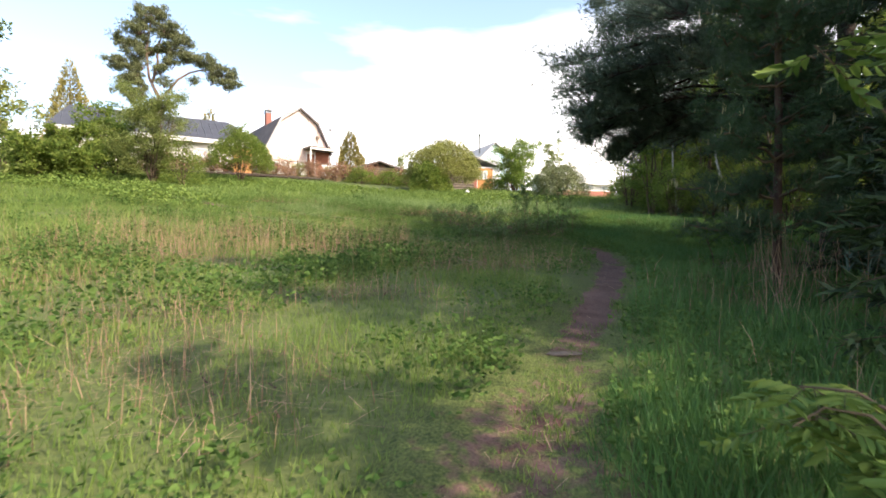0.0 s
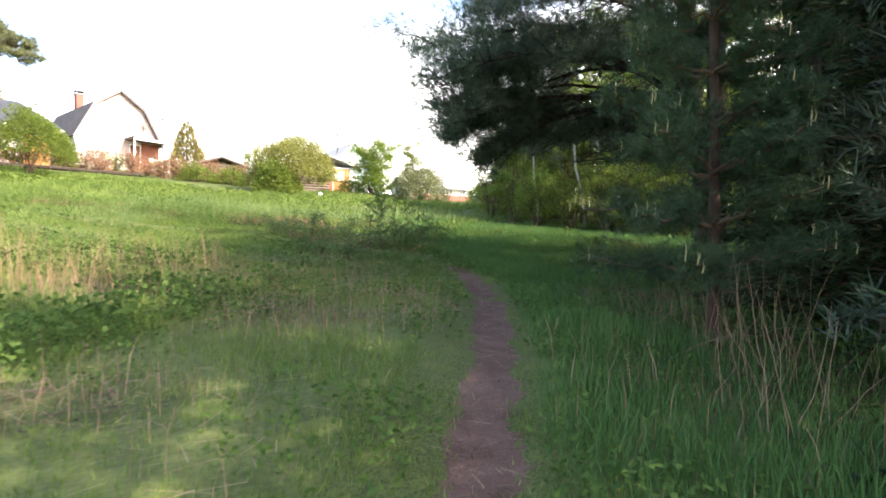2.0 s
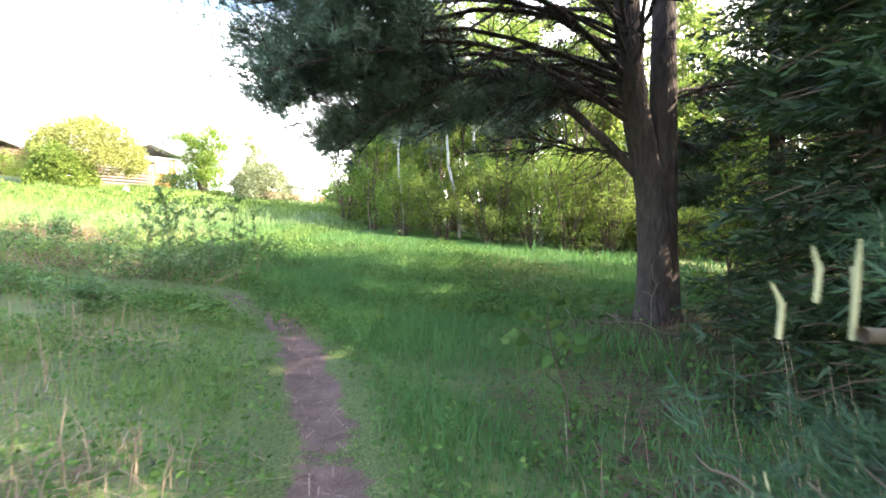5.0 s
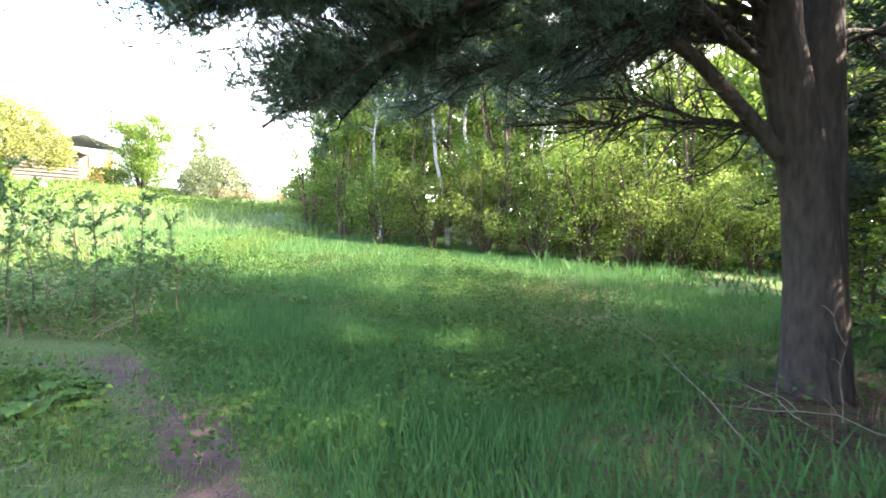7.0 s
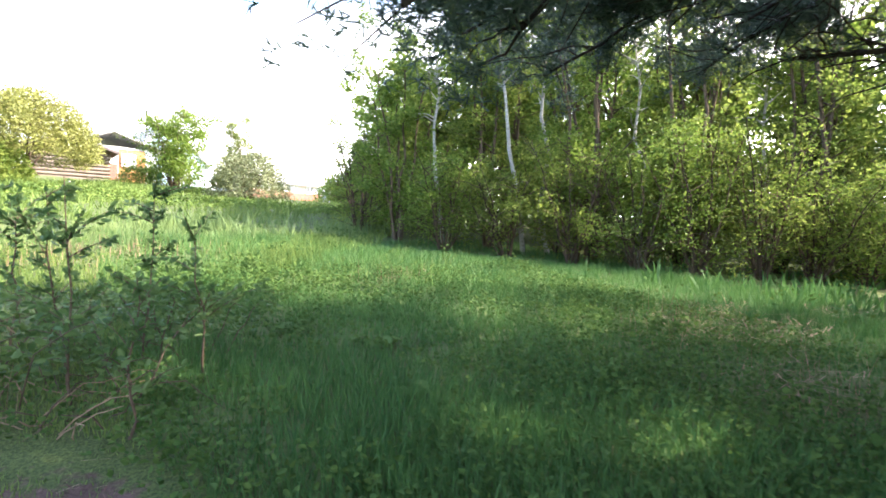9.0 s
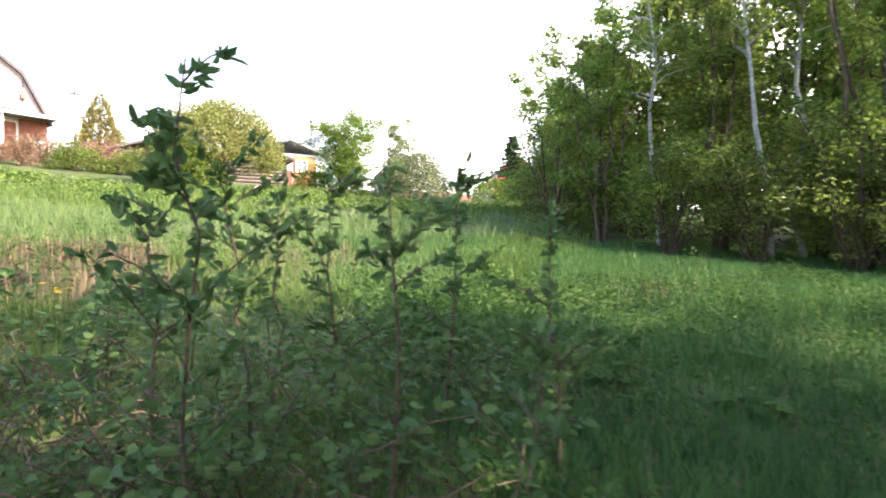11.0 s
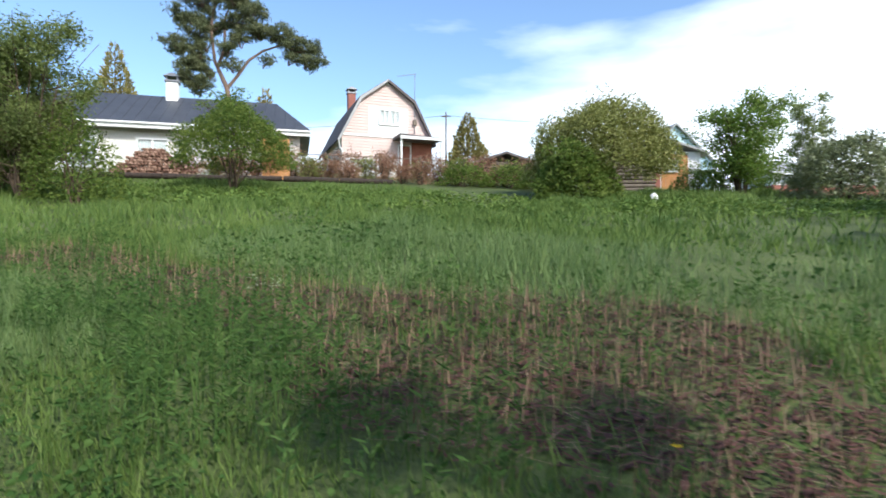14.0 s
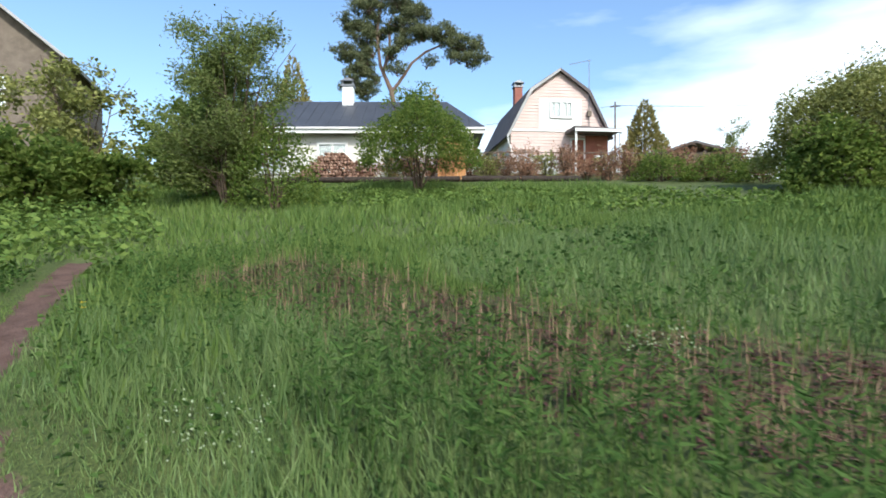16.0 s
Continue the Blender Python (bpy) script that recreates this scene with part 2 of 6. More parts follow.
def raw_mesh(name, verts, quads=None, tris=None, smooth=False):
    """A mesh from arrays of vertices, four-sided and three-sided faces."""
    me = bpy.data.meshes.new(name)
    verts = np.asarray(verts, np.float32)
    q = np.zeros((0, 4), np.int32) if quads is None else np.asarray(quads, np.int32)
    t = np.zeros((0, 3), np.int32) if tris is None else np.asarray(tris, np.int32)
    me.vertices.add(len(verts))
    me.vertices.foreach_set("co", verts.ravel())
    me.loops.add(q.size + t.size)
    me.loops.foreach_set("vertex_index", np.concatenate([q.ravel(), t.ravel()]))
    me.polygons.add(len(q) + len(t))
    start = np.concatenate([np.arange(len(q)) * 4, q.size + np.arange(len(t)) * 3]).astype(np.int32)
    me.polygons.foreach_set("loop_start", start)
    if smooth:
        me.polygons.foreach_set("use_smooth", np.ones(len(q) + len(t), bool))
    me.update(calc_edges=True)
    return me


def part_mesh(name, me, mat, parent, label=""):
    """One mesh object under a thing or a part."""
    me.materials.append(mat)
    ob = new(name, me)
    ob.parent = parent
    if label:
        tagged(ob, label)
    return ob


def part(name, bm, mat, parent, label=""):
    me = bpy.data.meshes.new(name)
    bm.to_mesh(me)
    bm.free()
    return part_mesh(name, me, mat, parent, label)


def thing(name, m, label, category, group="", kind=""):
    ob = new(name)
    ob.matrix_world = m
    return tagged(ob, label, category, group, kind)


def joined(pieces):
    """Several (verts, quads, tris) as one."""
    vs, qs, ts, n = [], [], [], 0
    for v, q, t in pieces:
        vs.append(np.asarray(v, float))
        if q is not None and len(q):
            qs.append(np.asarray(q) + n)
        if t is not None and len(t):
            ts.append(np.asarray(t) + n)
        n += len(v)
    return np.concatenate(vs), np.concatenate(qs) if qs else None, np.concatenate(ts) if ts else None


def tube(points, radii, sides=7):
    """A bent tapering limb."""
    p, r = np.asarray(points, float), np.asarray(radii, float)
    d = np.gradient(p, axis=0)
    d /= np.linalg.norm(d, axis=1)[:, None] + 1e-9
    ref = np.where(np.abs(d[:, 2:]) > 0.9, np.array([[1.0, 0, 0]]), np.array([[0, 0, 1.0]]))
    u = np.cross(d, ref)
    u /= np.linalg.norm(u, axis=1)[:, None] + 1e-9
    v = np.cross(d, u)
    a = np.linspace(0, 2 * np.pi, sides, endpoint=False)
    ring = u[:, None] * np.cos(a)[None, :, None] + v[:, None] * np.sin(a)[None, :, None]
    verts = (p[:, None] + ring * r[:, None, None]).reshape(-1, 3)
    i, j = np.meshgrid(np.arange(len(p) - 1), np.arange(sides), indexing="ij")
    k = (j + 1) % sides
    quads = np.stack([i * sides + j, i * sides + k, (i + 1) * sides + k, (i + 1) * sides + j], -1).reshape(-1, 4)
    return verts, quads, None


def unit(v):
    return v / (np.linalg.norm(v, axis=-1, keepdims=True) + 1e-9)


def random_ways(n, flat=1.0):
    v = rng.normal(size=(n, 3))
    v[:, 2] *= flat
    return unit(v)


def leaves(c, length, width, ways=None, flat=0.6, rounded=False):
    """Folded leaf blades that start at the points c."""
    n = len(c)
    d = random_ways(n, flat) if ways is None else unit(ways)
    s = unit(np.cross(d, random_ways(n)))
    up = np.cross(s, d)
    L = (length * rng.uniform(0.6, 1.3, n))[:, None]
    W = (width * rng.uniform(0.7, 1.2, n))[:, None]
    mid = c + d * L * 0.45
    fold = up * W * 0.25
    tip = c + d * L - up * L * 0.12
    if rounded:
        low, high = c + d * L * 0.25, c + d * L * 0.68 - up * L * 0.03
        v = np.stack([c, low + s * W * 0.42 + fold, high + s * W * 0.40 + fold, tip, high - s * W * 0.40 + fold, low - s * W * 0.42 + fold], 1).reshape(-1, 3)
        k = 6 * np.arange(n)[:, None]
        return v, np.concatenate([k + np.array([[0, 1, 2, 3]]), k + np.array([[0, 3, 4, 5]])]), None
    verts = np.stack([c, mid + s * W / 2 + fold, tip, mid - s * W / 2 + fold], 1).reshape(-1, 3)
    return verts, np.arange(4 * n).reshape(-1, 4), None


def needles(c, way, count, length, width, spread=0.9, up=0.0):
    """Tufts of needles round the points c, leaning along way."""
    n = len(c) * count
    cc = np.repeat(c, count, 0)
    d = unit(np.repeat(unit(way), count, 0) + spread * random_ways(n) + np.array([0, 0, up]))
    s = unit(np.cross(d, random_ways(n))) * width / 2
    L = (length * rng.uniform(0.6, 1.2, n))[:, None]
    base = cc + np.repeat(unit(way), count, 0) * (rng.uniform(-0.6, 0.4, n) * length)[:, None]
    verts = np.stack([base - s, base + s, base + d * L], 1).reshape(-1, 3)
    return verts, None, np.arange(3 * n).reshape(-1, 3)


def blades(x, y, height, width, lean=0.35, base_z=0.0, rich=True):
    """Bent grass blades rooted in the ground."""
    n = len(x)
    L = height * rng.uniform(0.55, 1.25, n)
    a, b = rng.uniform(0, 2 * np.pi, n), rng.uniform(0, 2 * np.pi, n)
    root = np.stack([x, y, H(x, y) - 0.02 + base_z], 1)
    tilt = np.stack([np.cos(a), np.sin(a), 0 * a], 1) * (L * lean * rng.uniform(0.2, 1.3, n))[:, None]
    side = np.stack([np.cos(b), np.sin(b), 0 * b], 1) * (width * rng.uniform(0.6, 1.2, n) / 2)[:, None]
    up = np.array([0, 0, 1.0]) * L[:, None]
    mid, tip = root + tilt * 0.3 + up * 0.55, root + tilt + up * 0.95
    if rich:
        v = np.stack([root - side, root + side, mid - side * 0.8, mid + side * 0.8, tip], 1).reshape(-1, 3)
        k = 5 * np.arange(n)[:, None]
        return v, k + np.array([[0, 1, 3, 2]]), k + np.array([[2, 3, 4]])
    v = np.stack([root - side, root + side, tip], 1).reshape(-1, 3)
    return v, None, np.arange(3 * n).reshape(-1, 3)


def box(bm, x0, x1, y0, y1, z0, z1, bevel=0.0):
    made = bmesh.ops.create_cube(bm, size=1.0, matrix=Matrix.Translation(((x0 + x1) / 2, (y0 + y1) / 2, (z0 + z1) / 2)) @ Matrix.Diagonal((x1 - x0, y1 - y0, z1 - z0, 1)))
    if bevel:
        edges = list({e for v in made["verts"] for e in v.link_edges})
        bmesh.ops.bevel(bm, geom=edges, offset=bevel, segments=1, affect="EDGES")
    return bm


def boxed(*a, **k):
    return box(bmesh.new(), *a, **k)


def prism(bm, outline, y0, y1):
    """A closed outline in x and z, pushed from y0 to y1."""
    a = [bm.verts.new((x, y0, z)) for x, z in outline]
    b = [bm.verts.new((x, y1, z)) for x, z in outline]
    bm.faces.new(a)
    bm.faces.new(b[::-1])
    for i in range(len(a)):
        j = (i + 1) % len(a)
        bm.faces.new((a[j], a[i], b[i], b[j]))
    bmesh.ops.recalc_face_normals(bm, faces=bm.faces)
    return bm


# ---- plan: the trodden path ----
TRACK = np.array([(-0.6, -8), (-0.3, -2), (0.0, 1), (0.35, 2.6), (1.15, 4.5), (1.9, 6.2), (2.45, 7.6), (3.25, 10.1), (3.68, 12.3), (3.78, 13.4), (3.4, 15.0), (2.3, 15.6),
                  (0.9, 16.8), (-1.0, 18.0), (-3.5, 18.9), (-6.0, 19.7), (-7.7, 20.72), (-9.2, 21.75), (-10.3, 22.6)])


def track_distance(x, y):
    """Distance to the path, and the side: positive to the right of the way walked."""
    p = np.stack([np.asarray(x, float), np.asarray(y, float)], -1)
    best, side = np.full(p.shape[:-1], 1e9), np.zeros(p.shape[:-1])
    for a, b in zip(TRACK[:-1], TRACK[1:]):
        ab = b - a
        t = np.clip(((p - a) @ ab) / (ab @ ab), 0, 1)
        off = p - (a + t[..., None] * ab)
        d = np.hypot(off[..., 0], off[..., 1])
        s = ab[1] * off[..., 0] - ab[0] * off[..., 1]
        closer = d < best
        best, side = np.where(closer, d, best), np.where(closer, np.sign(s), side)
    return best, side


def wobble(x, y, k=1.0, s=0.0):
    """A smooth value between about -1 and 1 that changes over the ground."""
    return (np.sin(1.3 * k * x + 2.1 * s + 1.7 * np.sin(0.7 * k * y + s)) + np.sin(1.1 * k * y - 1.3 * s + 1.9 * np.sin(0.8 * k * x + 2 * s)) + np.sin(2.7 * k * (x + y) + s)) / 3


def near_line(x, y, line):
    p, best = np.stack([x, y], -1), np.full(np.shape(x), 1e9)
    line = np.array(line, float)
    for a, b in zip(line[:-1], line[1:]):
        ab = b - a
        t = np.clip(((p - a) @ ab) / (ab @ ab), 0, 1)
        off = p - (a + t[..., None] * ab)
        best = np.minimum(best, np.hypot(off[..., 0], off[..., 1]))
    return best


def trodden(x, y):
    """How far the turf is worn off: 1 on the bare middle of the path, fading over its ragged edges."""
    d, _ = track_distance(x, y)
    wear = np.interp(y, (-8, 1.4, 2.1, 3.1, 3.6, 4.0, 4.5, 5.0, 9.1, 9.5, 9.9, 12.3, 12.6, 13.0, 13.6, 14.2, 14.8, 15.3, 16.5), (0.1, 0.12, 0.42, 0.44, 0.25, 0.42, 0.55, 0.95, 1, 0.42, 1, 0.95, 0.5, 0.95, 0.6, 0.3, 0.75, 0.35, 0.15))
    wear = np.where(np.asarray(x) < -4.5, 0.9, wear)
    half = np.interp(y, (1.4, 2.2, 3.0, 3.8, 4.6, 10, 11, 14), (0.22, 0.44, 0.40, 0.22, 0.185, 0.18, 0.20, 0.24)) * np.where(np.asarray(x) < -4.5, 0.8, 1.0) * (1 + 0.2 * wobble(x, y, 2.1, 3.0) + 0.28 * wobble(x, y, 6.5, 1.0))
    return wear * np.exp(-(d / half) ** 4)


# ---- ground ----
def stretched(lo, hi, fine_lo, fine_hi, step):
    mid = np.arange(fine_lo, fine_hi + 0.01, step)
    out = lambda start, end: start + np.sign(end - start) * np.geomspace(step, abs(end - start), 26)
    return np.concatenate([out(fine_lo, lo)[::-1], mid, out(fine_hi, hi)])


gx, gy = stretched(-1500, 1500, -14, 16, 0.3), stretched(-1500, 1800, -3, 28, 0.3)
X, Y = np.meshgrid(gx, gy)
Z = H(X, Y)
td, _ = track_distance(X, Y)
Z = Z - 0.05 * np.exp(-(td / 0.28) ** 2) + 0.02 * wobble(X, Y, 2.5, 1.0) * (np.abs(X) < 30)
idx = np.arange(X.size).reshape(X.shape)
me = raw_mesh("ground", np.stack([X, Y, Z], -1).reshape(-1, 3), np.stack([idx[:-1, :-1], idx[:-1, 1:], idx[1:, 1:], idx[1:, :-1]], -1).reshape(-1, 4), smooth=True)
me.materials.append(M_GROUND)
tagged(new("ground", me), "sloping meadow ground of dark earth and moss", "ground", kind="structure")

# trodden soil of the path, a strip with ragged edges
s_at = np.concatenate([[0], np.cumsum(np.hypot(*np.diff(TRACK, axis=0).T))])
s_all = np.arange(0, s_at[-1], 0.1)
px, py = np.interp(s_all, s_at, TRACK[:, 0]), np.interp(s_all, s_at, TRACK[:, 1])
for _ in range(12):
    px[1:-1], py[1:-1] = (px[:-2] + px[2:] + 2 * px[1:-1]) / 4, (py[:-2] + py[2:] + 2 * py[1:-1]) / 4
nx, ny = np.gradient(py), -np.gradient(px)
ln = np.hypot(nx, ny)
nx, ny = nx / ln, ny / ln
across = np.linspace(-1, 1, 27)
sx, sy = px[:, None] + nx[:, None] * 0.75 * across[None], py[:, None] + ny[:, None] * 0.75 * across[None]
sd, _ = track_distance(sx, sy)
sz = H(sx, sy) - 0.05 * np.exp(-(sd / 0.28) ** 2) + 0.02 * wobble(sx, sy, 2.5, 1.0) + 0.03 - 0.07 * np.abs(across)[None] ** 6 + 0.010 * wobble(sx * 6, sy * 6, 1.2, 5)
idx = np.arange(sx.size).reshape(sx.shape)
me = raw_mesh("path", np.stack([sx, sy, sz], -1).reshape(-1, 3), np.stack([idx[:-1, :-1], idx[:-1, 1:], idx[1:, 1:], idx[1:, :-1]], -1).reshape(-1, 4), smooth=True)
me.attributes.new("worn", "FLOAT", "POINT").data.foreach_set("value", trodden(sx, sy).ravel().astype(np.float32))
me.materials.append(M_SOIL)
tagged(new("path", me), "narrow trodden path of bare brown soil", "path", kind="structure")

# ---- houses ----
def window(parent, x0, x1, z0, z1, y, trim=0.09):
    w = part("window", boxed(x0, x1, y - 0.02, y + 0.01, z0, z1), M_CURTAIN, parent, "window with pale curtain behind the glass")
    bm = bmesh.new()
    for a, b, c, d in ((x0 - trim, x1 + trim, z1, z1 + trim), (x0 - trim, x1 + trim, z0 - trim, z0), (x0 - trim, x0, z0, z1), (x1, x1 + trim, z0, z1), ((x0 + x1) / 2 - 0.03, (x0 + x1) / 2 + 0.03, z0, z1)):
        box(bm, a, b, y - 0.10, y + 0.0, c, d)
    part("window_frame", bm, M_WHITE, w)
    p = part("pane", boxed(x0, x1, y - 0.06, y - 0.05, z0, z1), M_GLASS, w)
    p.visible_shadow = False
    return w


def chimney(parent, x, y, z0, z1, mat, size=0.5):
    s = size / 2
    c = part("chimney", boxed(x - s, x + s, y - s, y + s, z0, z1, bevel=0.02), mat, parent)
    bm = boxed(x - s - 0.06, x + s + 0.06, y - s - 0.06, y + s + 0.06, z1, z1 + 0.08)
    box(bm, x - s, x - s + 0.06, y - s, y + s, z1 + 0.08, z1 + 0.26)
    box(bm, x + s - 0.06, x + s, y - s, y + s, z1 + 0.08, z1 + 0.26)
    prism(bm, [(x - s - 0.1, z1 + 0.26), (x + s + 0.1, z1 + 0.26), (x, z1 + 0.44)], y - s - 0.1, y + s + 0.1)
    part("chimney_cap", bm, M_METAL, c)


def gambrel_house():
    ob = thing("house", pose(-11.9, 49.1, 8.0, 0, 0, 36), "pinkish beige gambrel-roofed house with a white upper panel", "house")
    W, D, eave, knee, top = 2.85, 7.5, 2.1, 4.52, 5.75
    kw = 1.70
    outline = [(-W, -1.2), (W, -1.2), (W, eave), (kw, knee - 0.1), (0, top - 0.12), (-kw, knee - 0.1), (-W, eave)]
    part("wall", prism(bmesh.new(), outline, 0, D), M_CREAM, ob, "pale rendered walls")
    # lapped siding boards over the gable
    bm = bmesh.new()
    z = 0.75
    while z < top - 0.35:
        zz = z + 0.09
        half = W if zz < eave else (W + (kw - W) * (zz - eave) / (knee - 0.1 - eave) if zz < knee - 0.1 else kw * (top - 0.12 - zz) / (top - knee))
        box(bm, -half + 0.02, half - 0.02, -0.05 - 0.012, 0.0, z, z + 0.165)
        box(bm, -half + 0.02, half - 0.02, -0.075, -0.04, z, z + 0.03)
        z += 0.18
    part("siding", bm, M_SIDING, ob, "pinkish beige horizontal siding boards")
    part("upper_panel", boxed(-1.2, 1.3, -0.10, 0.0, 2.3, 4.0), M_WHITE, ob, "white painted panel round the attic windows")
    part("base_panel", boxed(-W - 0.02, 0.3, -0.10, 0.0, -1.2, 0.75), M_WHITE, ob, "white lower wall")
    part("belt_board", boxed(-W - 0.03, W, -0.12, 0.0, 2.14, 2.24), M_WHITE, ob)
    window(ob, -0.48, 0.02, 3.0, 3.8, -0.10)
    window(ob, 0.18, 0.68, 3.0, 3.8, -0.10)
    window(ob, -2.4, -1.0, 0.05, 0.7, -0.10, 0.08)
    # roof: four slopes with thickness
    for side, label in ((-1, "roof_left"), (1, "roof_right")):
        bm = bmesh.new()
        prism(bm, [(side * (W + 0.22), eave - 0.35), (side * (W + 0.28), eave - 0.28), (side * (kw + 0.06), knee + 0.02), (side * (kw - 0.02), knee - 0.06)], -0.3, D + 0.3)
        prism(bm, [(side * (kw - 0.02), knee - 0.06), (side * (kw + 0.06), knee + 0.02), (0, top), (0, top - 0.1)], -0.3, D + 0.3)
        part("roof", bm, M_ROOF_BROWN, ob, "brown-grey gambrel roof slope")
        bm = bmesh.new()
        prism(bm, [(side * (W + 0.20), eave - 0.42), (side * (W + 0.28), eave - 0.30), (side * (kw + 0.05), knee), (side * (kw - 0.06), knee - 0.14)], -0.36, -0.302)
        prism(bm, [(side * (kw - 0.06), knee - 0.14), (side * (kw + 0.05), knee), (0, top - 0.02), (0, top - 0.18)], -0.36, -0.302)
        part("bargeboard", bm, M_ROOF_GREY if side < 0 else M_ROOF_BROWN, ob)
    chimney(ob, -1.55, 3.4, 4.0, 5.6, M_BRICK, 0.5)
    # porch
    pr = part("porch_roof", prism(bmesh.new(), [(0.35, 1.98), (3.15, 1.98), (3.15, 2.05), (0.35, 2.16)], -1.7, -0.06), M_ROOF_BROWN, ob)
    part("fascia", boxed(0.35, 3.15, -1.76, -1.702, 1.86, 2.02), M_WHITE, pr)
    for x in (0.45, 3.0):
        part("post", boxed(x - 0.05, x + 0.05, -1.62, -1.52, -1.2, 1.96), M_WHITE, ob)
    d = part("door", boxed(0.75, 1.45, -0.09, 0.0, -0.35, 1.70, bevel=0.01), M_DOOR, ob, "red-brown front door")
    bm = boxed(0.66, 0.75, -0.12, 0.0, -0.35, 1.8)
    box(bm, 1.45, 1.54, -0.12, 0.0, -0.35, 1.8)
    box(bm, 0.75, 1.45, -0.12, 0.0, 1.70, 1.8)
    part("door_frame", bm, M_WHITE, d)
    part("porch_floor", boxed(0.35, 3.1, -1.65, -0.06, -0.5, -0.36), M_WOOD, ob)
    part("porch_wall", boxed(1.56, 2.9, -0.11, 0.0, -0.36, 1.95), M_DOOR, ob, "brown boarded wall under the porch")
    rail = part("railing", boxed(1.5, 3.05, -1.62, -1.54, 0.5, 0.58), M_WHITE, ob)
    for i in range(10):
        part("baluster", boxed(1.55 + i * 0.15, 1.60 + i * 0.15, -1.61, -1.55, -0.36, 0.5), M_WHITE, rail)
    for i in range(3):
        part("step", boxed(0.5, 1.45, -1.65 - 0.28 * (i + 1), -1.65 - 0.28 * i, -1.2, -0.55 - 0.18 * i), M_WOOD, ob)
    part_mesh("gutter_pipe", raw_mesh("gutter_pipe", *tube([(-W - 0.2, -0.3, 1.75), (-W - 0.15, -0.2, 1.4), (-W + 0.03, -0.12, 1.15), (-W + 0.03, -0.12, -0.9)], [0.05] * 4, 6)), M_WHITE, ob)
    mast = part_mesh("aerial_mast", raw_mesh("aerial_mast", *tube([(1.75, -0.15, 2.5), (1.75, -0.15, 6.3)], [0.025, 0.02], 6)), M_METAL, ob, "thin metal aerial mast with a slanted boom")
    part_mesh("aerial_boom", raw_mesh("aerial_boom", *tube([(0.55, -0.3, 5.95), (1.85, -0.12, 6.3)], [0.02, 0.02], 5)), M_METAL, mast)
    part("meter_box", boxed(1.62, 1.86, -0.28, -0.10, 3.05, 3.35, bevel=0.01), M_WOOD, ob)


def long_house():
    ob = thing("house", pose(-12.7, 40.9, 6.3, 0, 0, 30), "cream single-storey house with a dark metal hipped roof", "house")
    L, D, e, t = 12.5, 7.0, 2.55, 4.6
    part("wall", boxed(-L, -0.5, 0.5, D - 0.5, -1.0, e), M_CREAM, ob, "cream rendered walls")
    bm = bmesh.new()
    v = [bm.verts.new(p) for p in ((-L - 0.5, 0, e), (0, 0, e), (0, D, e), (-L - 0.5, D, e), (-L + 0.6, D / 2, t), (-1.7, D / 2, t))]
    u = [bm.verts.new((p.co.x, p.co.y, p.co.z + 0.12)) for p in v]
    for f in ((0, 1, 5, 4), (1, 2, 5), (2, 3, 4, 5), (3, 0, 4)):
        bm.faces.new([u[i] for i in f])
    bm.faces.new([v[i] for i in (3, 2, 1, 0)])
    for i in range(4):
        j = (i + 1) % 4
        bm.faces.new((v[i], v[j], u[j], u[i]))
    roof = part("roof", bm, M_ROOF_DARK, ob, "dark grey metal sheet roof with standing seams")
    for i in range(24):
        x = -L + 0.3 + i * 0.5
        k = 1.0 if x < -2.0 else max(0.1, -x / 2.0)
        k = min(k, (x + L + 0.5) / 1.3)
        w, q, _ = tube([(x, 0.02, e + 0.13), (x, D / 2 * k, e + 0.13 + (t - e) * k)], [0.022, 0.022], 4)
        part_mesh("seam", raw_mesh("seam", w, q), M_ROOF_DARK, roof)
    part("fascia", boxed(-L - 0.5, 0.0, -0.05, 0.0, e - 0.18, e + 0.10), M_WHITE, ob, "white eaves board")
    part("gutter", boxed(-L - 0.5, 0.0, -0.14, -0.052, e + 0.0, e + 0.07), M_WHITE, ob)
    for x in (-10.5, -7.6, -4.5, -2.2):
        window(ob, x, x + 1.2, 0.7, 1.95, 0.49)
    chimney(ob, -6.7, D / 2 - 0.3, t - 0.3, t + 0.75, M_WHITE, 0.55)


def left_house():
    ob = thing("house", pose(-36.7, 30.7, 9.3, 0, 0, 48), "tall brownish timber house with a steep gabled roof", "house")
    part("wall", prism(bmesh.new(), [(-4, -1.5), (4, -1.5), (4, 4.4), (0, 7.6), (-4, 4.4)], 0, 8), M_WOOD, ob, "weathered plank walls")
    for s in (-1, 1):
        bm = bmesh.new()
        prism(bm, [(s * 4.6, 3.85), (s * 4.65, 4.0), (0, 7.85), (0, 7.66)], -0.6, 8.6)
        part("roof", bm, M_ROOF_GREY, ob, "grey sheet roof slope")
    window(ob, 0.4, 1.5, 1.5, 2.9, -0.02)
    window(ob, -1.9, -0.8, 1.5, 2.9, -0.02)


def plank_wall(parent, x0, x1, y, z0, z1, mat, step=0.2):
    n = max(1, int((x1 - x0) / step))
    for i in range(n):
        a = x0 + (x1 - x0) * i / n
        part("plank", boxed(a + 0.006, a + (x1 - x0) / n - 0.006, y - 0.03 - 0.008 * (i % 2), y, z0, z1 - 0.02 * ((i * 7) % 3)), mat, parent)


